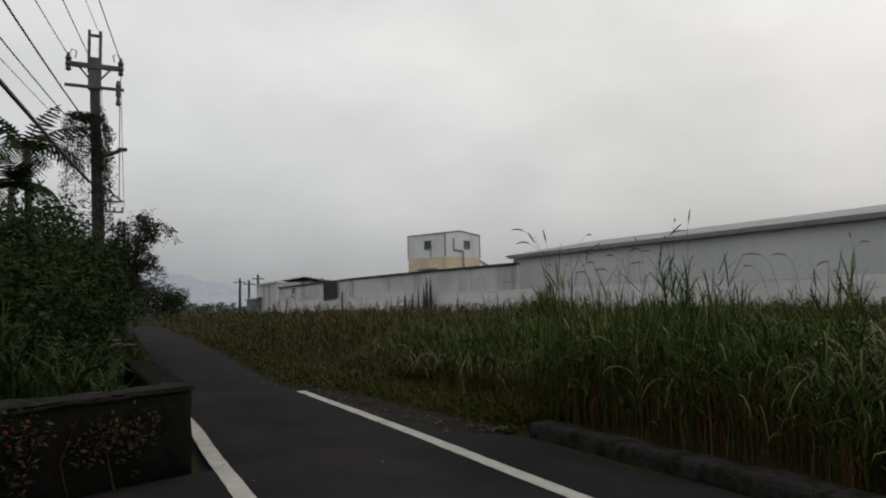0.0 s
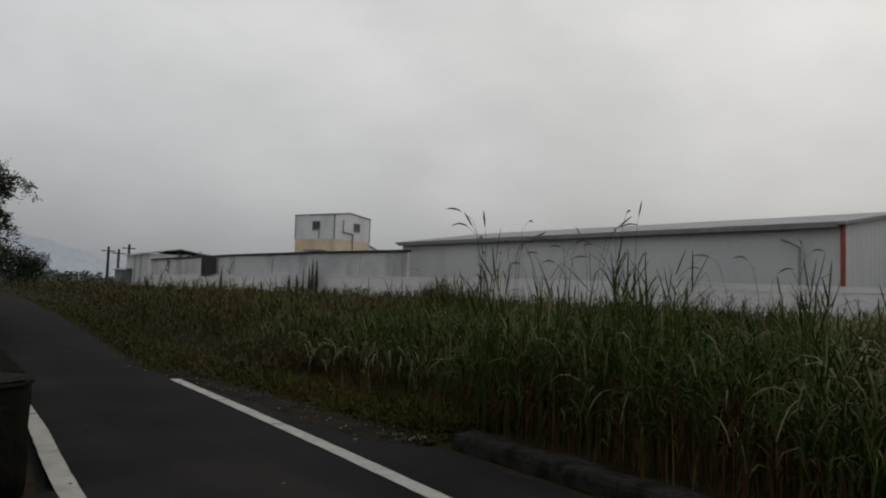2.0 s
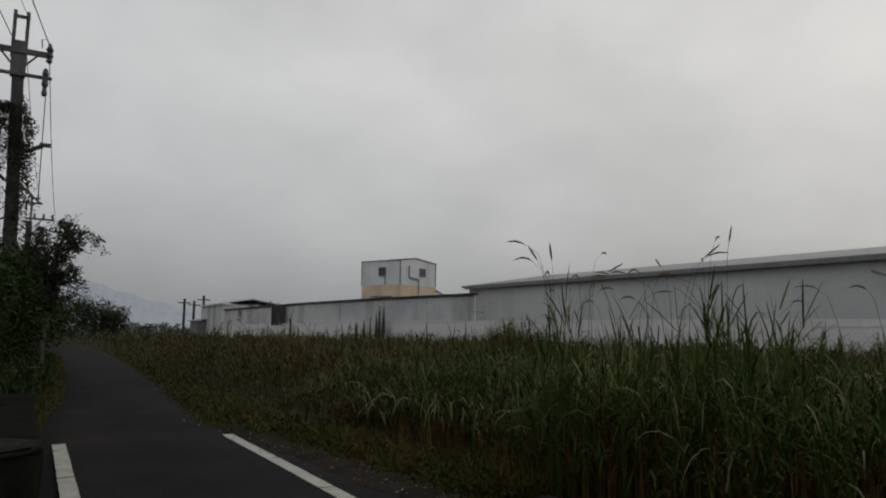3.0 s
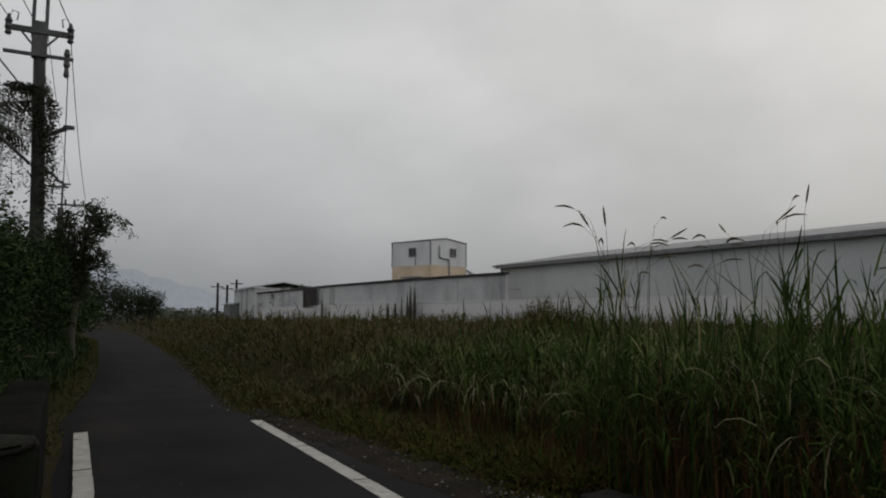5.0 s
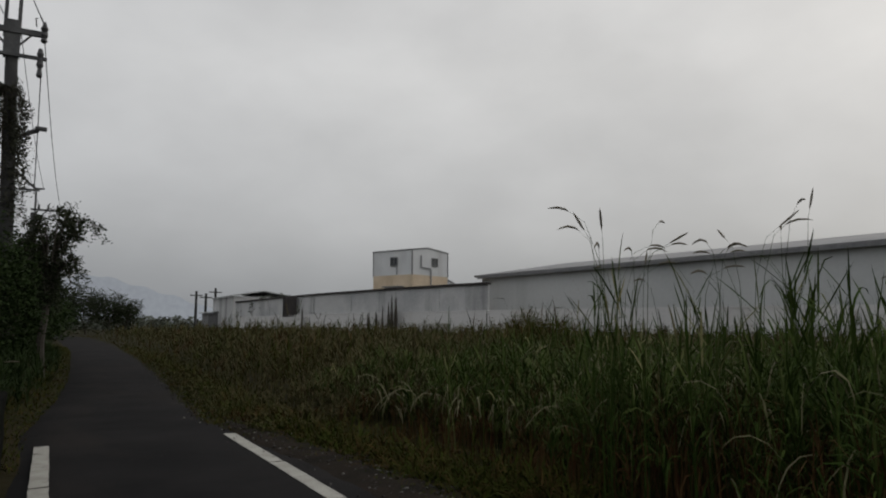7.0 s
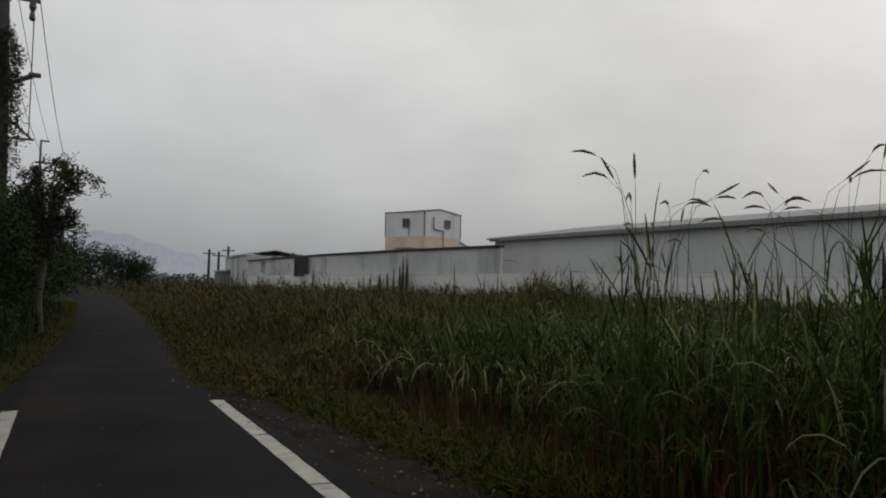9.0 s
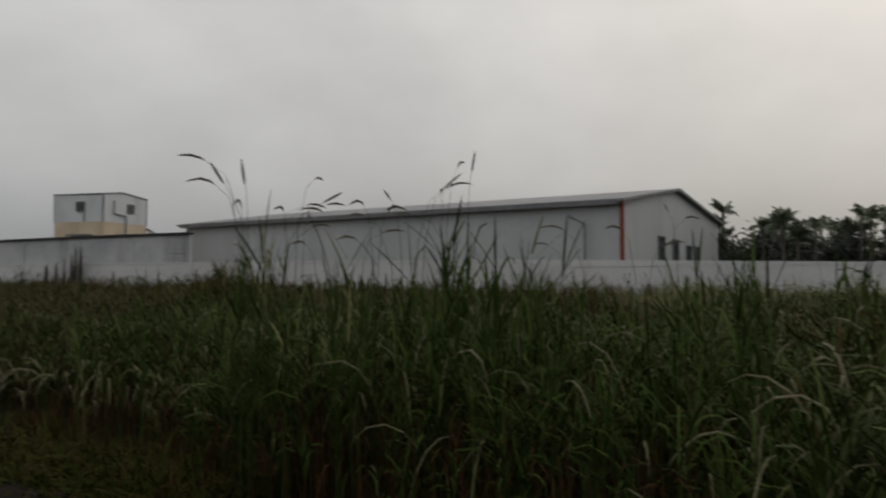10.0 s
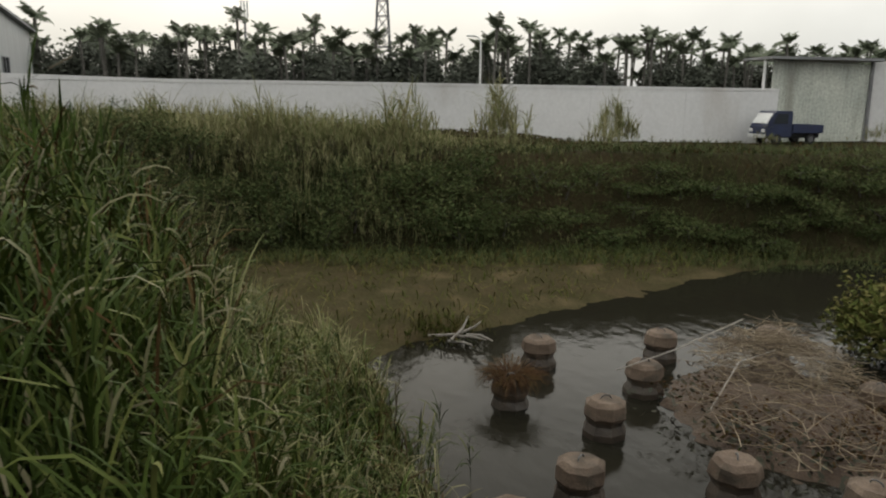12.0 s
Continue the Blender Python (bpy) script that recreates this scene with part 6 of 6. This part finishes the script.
# ---------------------------------------------------------------- things in the stream
def river_block(at, turn, overgrown=False):
    """A cast bed-protection block: chamfered eight-sided head, waist, flared foot, lifting ring."""
    ob = thing("river_block", (at[0], at[1], at[2]), "weathered eight-sided concrete block standing in the stream" if not overgrown else "concrete block overgrown with reddish grass in the stream", "concrete block", "blocks in the stream bed")
    s = 1.0
    bm = bmesh.new()
    lathe(bm, [(0.0, 0.0), (0.20, 0.0), (0.275, -0.05), (0.295, -0.20), (0.26, -0.26)], 8, at, turn, 0.006)
    bmesh.ops.subdivide_edges(bm, edges=bm.edges[:], cuts=2, use_grid_fill=True)
    rough(bm, 0.016, 7.0)
    part("head", bm, M_conc_pier, ob)
    bm = bmesh.new()
    lathe(bm, [(0.255, -0.26), (0.25, -0.32), (0.30, -0.42), (0.31, -0.62), (0.26, -0.68), (0.29, -1.1)], 8, at, turn, 0.006)
    rough(bm, 0.016, 7.0)
    part("foot", bm, M_wet, ob, "dark wet foot of the block")
    bm = bmesh.new()
    n = 9
    tube(bm, [(at[0] + 0.07 * math.cos(math.pi * k / (n - 1)) * math.cos(turn), at[1] + 0.07 * math.cos(math.pi * k / (n - 1)) * math.sin(turn), at[2] + 0.002 + 0.05 * math.sin(math.pi * k / (n - 1))) for k in range(n)], 0.010, 5)
    part("lifting_ring", bm, M_steel, ob, "rusted lifting ring")
    return ob


BLOCKS = ((13.9, -2.2), (13.87, -4.39), (12.53, -3.42), (11.34, -2.27), (13.7, -6.42), (9.84, -1.32), (9.57, -3.05), (11.07, -6.24), (8.79, -4.15), (9.1, -0.3), (12.3, -5.45), (12.5, -1.3))
for i, (x_, y_) in enumerate(BLOCKS):
    river_block((x_, y_, -2.3 - (0.08 if i == 11 else 0)), 0.3 + 0.4 * i, i == 11)
bx, by = BLOCKS[11]
n = 620
ang, rr = rng.uniform(0, 2 * math.pi, n), rng.uniform(0.0, 0.34, n)
base = np.stack([bx + rr * np.cos(ang), by + rr * np.sin(ang), np.full(n, -2.38)], -1)
v = ribbons(base, ang, rng.uniform(0.15, 0.55, n), np.full(n, 0.009), rng.uniform(0.1, 1.0, n), rng.uniform(2.2, 3.6, n))
tagged(ribbon_mesh("block_grass", [v], M_grass_dry), "reddish dry grass draped over a block", "grass", kind="stuff")


def sticks(bm, centre, count, spread, rise, length, radius, seed):
    r = random.Random(seed)
    for i in range(count):
        a = r.uniform(0, 2 * math.pi)
        q = r.random() ** 0.6
        c = Vector((centre[0] + math.cos(a) * spread[0] * q, centre[1] + math.sin(a) * spread[1] * q, centre[2] + rise * (1 - q) * r.uniform(0.4, 1.0)))
        b = r.uniform(0, 2 * math.pi)
        d = Vector((math.cos(b), math.sin(b), r.uniform(-0.3, 0.45)))
        ln = length * r.uniform(0.35, 1.0)
        k = Vector((r.uniform(-1, 1), r.uniform(-1, 1), r.uniform(-0.4, 0.6))) * ln * 0.24
        pts = [c - d * ln / 2, c - d * ln / 6 + k, c + d * ln / 6 + k * 0.5, c + d * ln / 2]
        for p in pts:
            p.z = max(p.z, centre[2] + 0.02)
        rad = radius * r.uniform(0.4, 1.2)
        tube(bm, pts, [rad, rad * 0.85, rad * 0.6, rad * 0.3], 4)
        if r.random() < 0.5:
            tube(bm, [pts[2], pts[2] + (d + Vector((k.y, -k.x, 0.3)) * 2).normalized() * ln * 0.25], [rad * 0.5, rad * 0.15], 4)


pile = thing("debris_heap", (11.2, -5.0, -2.8), "heap of dead twigs and flood debris caught on the blocks", "debris")
gx, gy = np.meshgrid(np.linspace(8.8, 14.0, 40), np.linspace(-7.2, -3.0, 34))
q = np.hypot((gx - 11.3) / 2.3, (gy - 5.05 * -1) / 1.9)
gz = -2.98 + 0.62 * smooth01(1.2 - q) + 0.10 * wobble(gx, gy, 4.0) * smooth01(1.3 - q) + 0.05 * wobble(gx, gy, 9.0)
ids = np.arange(gx.size).reshape(gx.shape)
arrays("silt_mound", np.stack([gx, gy, gz], -1).reshape(-1, 3), [np.stack([ids[:-1, :-1], ids[:-1, 1:], ids[1:, 1:], ids[1:, :-1]], -1).reshape(-1, 4)], M_mud, pile, smooth=True)
bm = bmesh.new()
sticks(bm, (12.2, -5.4, -2.36), 560, (0.95, 1.0), 0.75, 1.1, 0.0065, 5)
sticks(bm, (10.7, -4.9, -2.40), 230, (1.8, 1.6), 0.25, 1.0, 0.006, 6)
tagged(part("twig_tangle", bm, M_twig, pile), kind="stuff")
bm = bmesh.new()
tube(bm, [(12.4, -2.9, -2.35), (12.5, -3.9, -2.12), (12.8, -4.8, -1.95), (13.1, -5.4, -1.9)], [0.008, 0.013, 0.014, 0.009], 5)
tube(bm, [(9.0, -5.4, -2.55), (9.8, -5.3, -2.2), (10.2, -5.7, -2.0)], [0.016, 0.014, 0.007], 5)
tube(bm, [(11.0, -3.6, -2.4), (11.8, -4.5, -2.1), (12.2, -5.6, -2.05)], [0.008, 0.011, 0.007], 5)
part("bare_branch", bm, M_drift, pile, "pale bare branches")
v, f = foliage(3800, (11.1, -5.0, -2.48), (2.0, 1.7, 0.16), 0.034, 77, hollow=0.05)
v[:, 2] = np.maximum(v[:, 2], -2.74)
arrays("leaf_litter", v, [f], M_grass_dry, pile)
v, f = foliage(1100, (10.6, -4.7, -2.6), (2.1, 1.8, 0.22), 0.055, 78, hollow=0.1)
v[:, 2] = np.maximum(v[:, 2], -2.77)
arrays("caught_weed", v, [f], M_vine, pile)

drift = thing("driftwood", (15.15, -1.2, -2.72), "tangle of bleached driftwood at the water's edge", "driftwood")
for pts in (((15.7, 0.1, -2.72), (15.2, -0.7, -2.62), (15.0, -1.5, -2.68)), ((15.0, -0.6, -2.68), (15.3, -1.1, -2.5), (15.5, -1.35, -2.25)), ((15.3, -1.25, -2.66), (15.0, -1.7, -2.6), (14.8, -2.1, -2.72)),
            ((15.4, -0.9, -2.7), (14.9, -1.3, -2.6), (14.7, -1.8, -2.66)), ((15.3, -1.0, -2.6), (15.15, -1.5, -2.45), (15.1, -1.75, -2.3)), ((15.1, -0.5, -2.74), (14.8, -1.0, -2.7), (14.6, -1.3, -2.74))):
    bm = bmesh.new()
    pts = [(15.2 + (a_ - 15.2) * 0.55, -1.3 + (b_ + 1.3) * 0.5, -2.68 + (c_ + 2.68) * 0.8) for a_, b_, c_ in pts]
    tube(bm, pts, [0.028, 0.024, 0.01], 6)
    rough(bm, 0.015, 9.0)
    part("branch", bm, M_drift, drift)
x, y = 15.6 + rng.normal(0, 0.35, 160), -0.9 + rng.normal(0, 0.45, 160)
a, b = reeds(x, y, rng.uniform(0.15, 0.4, 160), 5, 0.4, 0.02)
tagged(ribbon_mesh("driftwood_weeds", [a, b], M_verge), "green weeds around the driftwood", "weeds", kind="stuff")

# overgrown near corner of the upstream bank
for i, (x_, y_) in enumerate(((13.4, -8.2), (13.0, -9.2), (13.9, -9.8), (12.6, -8.1), (13.6, -11.2), (11.9, -8.2))):
    shrub("stream_bush", (x_, y_, float(height(np.array([x_]), np.array([y_]))[0])), (0.8, 0.8, 0.75), 2200, 0.06, M_bar, "green bush hanging over the stream", "shrub", 820 + i, "bushes over the stream", 0.15, 0.03, 5)

# creeper with orange leaves on the wing wall
cr = thing("wall_creeper", (-0.4, 5.6, 0), "creeper with orange-red leaves on the wing wall", "creeper")
vs, fs, o = [], [], 0
wa, wb_ = Vector((0.81, 6.52, 0)), Vector((-4.0, 4.5, 0))
for i in range(44):
    u = 0.1 + 0.6 * random.random()
    c = wa.lerp(wb_, u) + Vector((0.12, -0.26, 0))
    z_ = random.uniform(0.05, 0.55 + 0.25 * u)
    v, f = foliage(55, (c.x, c.y, z_), (0.2, 0.08, 0.16), 0.026, 1500 + i)
    vs.append(v)
    fs.append(f + o)
    o += len(v)
vv = np.concatenate(vs)
vv[:, 2] = np.maximum(vv[:, 2], 0.01)
arrays("leaves", vv, [np.concatenate(fs)], M_orange, cr)
bm = bmesh.new()
for i in range(12):
    u = 0.15 + 0.07 * i
    c = wa.lerp(wb_, u) + Vector((0.1, -0.22, 0))
    tube(bm, [(c.x, c.y, 0.0), (c.x - 0.06, c.y - 0.03, 0.3), (c.x + 0.05, c.y, 0.6 + 0.02 * i)], 0.008, 4)
tagged(part("stem_tangle", bm, M_grass_dry, cr), kind="stuff")

# crumbled shoulder and stones beside the right-hand line
sv, sf = [], []
ys_ = np.arange(6.6, 13.6, 0.15)
for j, y_ in enumerate(ys_):
    c0 = 3.60 + 0.03 * math.sin(y_ * 7)
    c1 = edge_at(RIGHT, y_) + 0.45 + 0.1 * math.sin(y_ * 3.3)
    for k in range(9):
        xx = c0 + (c1 - c0) * k / 8
        fade = math.sin(math.pi * k / 8)
        sv.append((xx, y_, -0.03 + 0.058 * fade ** 0.5 * (0.75 + 0.5 * noise.noise(Vector((xx * 6, y_ * 6, 0)))) * min(1, (y_ - 6.5) / 0.8)))
    if j:
        for k in range(8):
            a_ = (j - 1) * 9 + k
            sf.append((a_, a_ + 1, a_ + 10, a_ + 9))
tagged(arrays("shoulder", sv, [np.array(sf)], M_crumb, smooth=True), "crumbled dark shoulder beside the painted line", "road edge", kind="structure")
n = 1000
y = 6.7 + 26 * rng.uniform(0, 1, n) ** 2.0
x = edge_at(RIGHT, y) + rng.normal(0.05, 0.22, n)
s = rng.uniform(0.007, 0.026, n)
octa = np.array([(1, 0, 0), (-1, 0, 0), (0, 1, 0), (0, -1, 0), (0, 0, 0.7), (0, 0, -0.7)])
oct_f = np.array([(0, 2, 4), (2, 1, 4), (1, 3, 4), (3, 0, 4), (2, 0, 5), (1, 2, 5), (3, 1, 5), (0, 3, 5)])
jit = rng.uniform(0.6, 1.3, (n, 6, 1))
v = np.stack([x, y, np.full(n, 0.008)], -1)[:, None, :] + octa[None] * jit * s[:, None, None]
f = (np.arange(n) * 6)[:, None, None] + oct_f[None]
tagged(arrays("gravel", v.reshape(-1, 3), [f.reshape(-1, 3)], M_stone), "loose stones and litter along the lane edge", "gravel", kind="stuff")
n = 130
y = rng.uniform(3.0, 30.0, n)
x = rng.uniform(1.0, 4.0, n)
s = rng.uniform(0.006, 0.02, n)
jit = rng.uniform(0.5, 1.3, (n, 6, 1))
v = np.stack([x, y, np.full(n, 0.013)], -1)[:, None, :] + octa[None] * np.array([1, 1, 0.3]) * jit * s[:, None, None]
f = (np.arange(n) * 6)[:, None, None] + oct_f[None]
tagged(arrays("road_litter", v.reshape(-1, 3), [f.reshape(-1, 3)], M_stone), "small stones and leaves lying on the asphalt", "litter", kind="stuff")

# dead vines climbing the workshop wall
for i, (x_, y_, h_) in enumerate(((29.5, 61.4, 2.1), (29.45, 61.9, 1.7), (29.3, 63.0, 1.2), (29.55, 60.6, 2.0), (29.2, 64.0, 0.8), (27.2, 79.5, 1.6), (28.9, 65.2, 0.6))):
    vine = thing("dead_vine", (x_ - 0.25, y_, 0), "blackened dead creeper on the white wall", "creeper", "dead creepers on the wall")
    bm = bmesh.new()
    for j in range(7):
        xx, yy = x_ - 0.28, y_ + random.uniform(-0.25, 0.25)
        tube(bm, [(xx, yy, 0), (xx, yy + random.uniform(-0.1, 0.1), (2.4 + h_) * 0.5), (xx, yy + random.uniform(-0.12, 0.12), 2.2 + h_ * random.uniform(0.5, 1.1))], [0.07, 0.06, 0.01], 4)
    tagged(part("stem_tangle", bm, M_trunk, vine), kind="stuff")
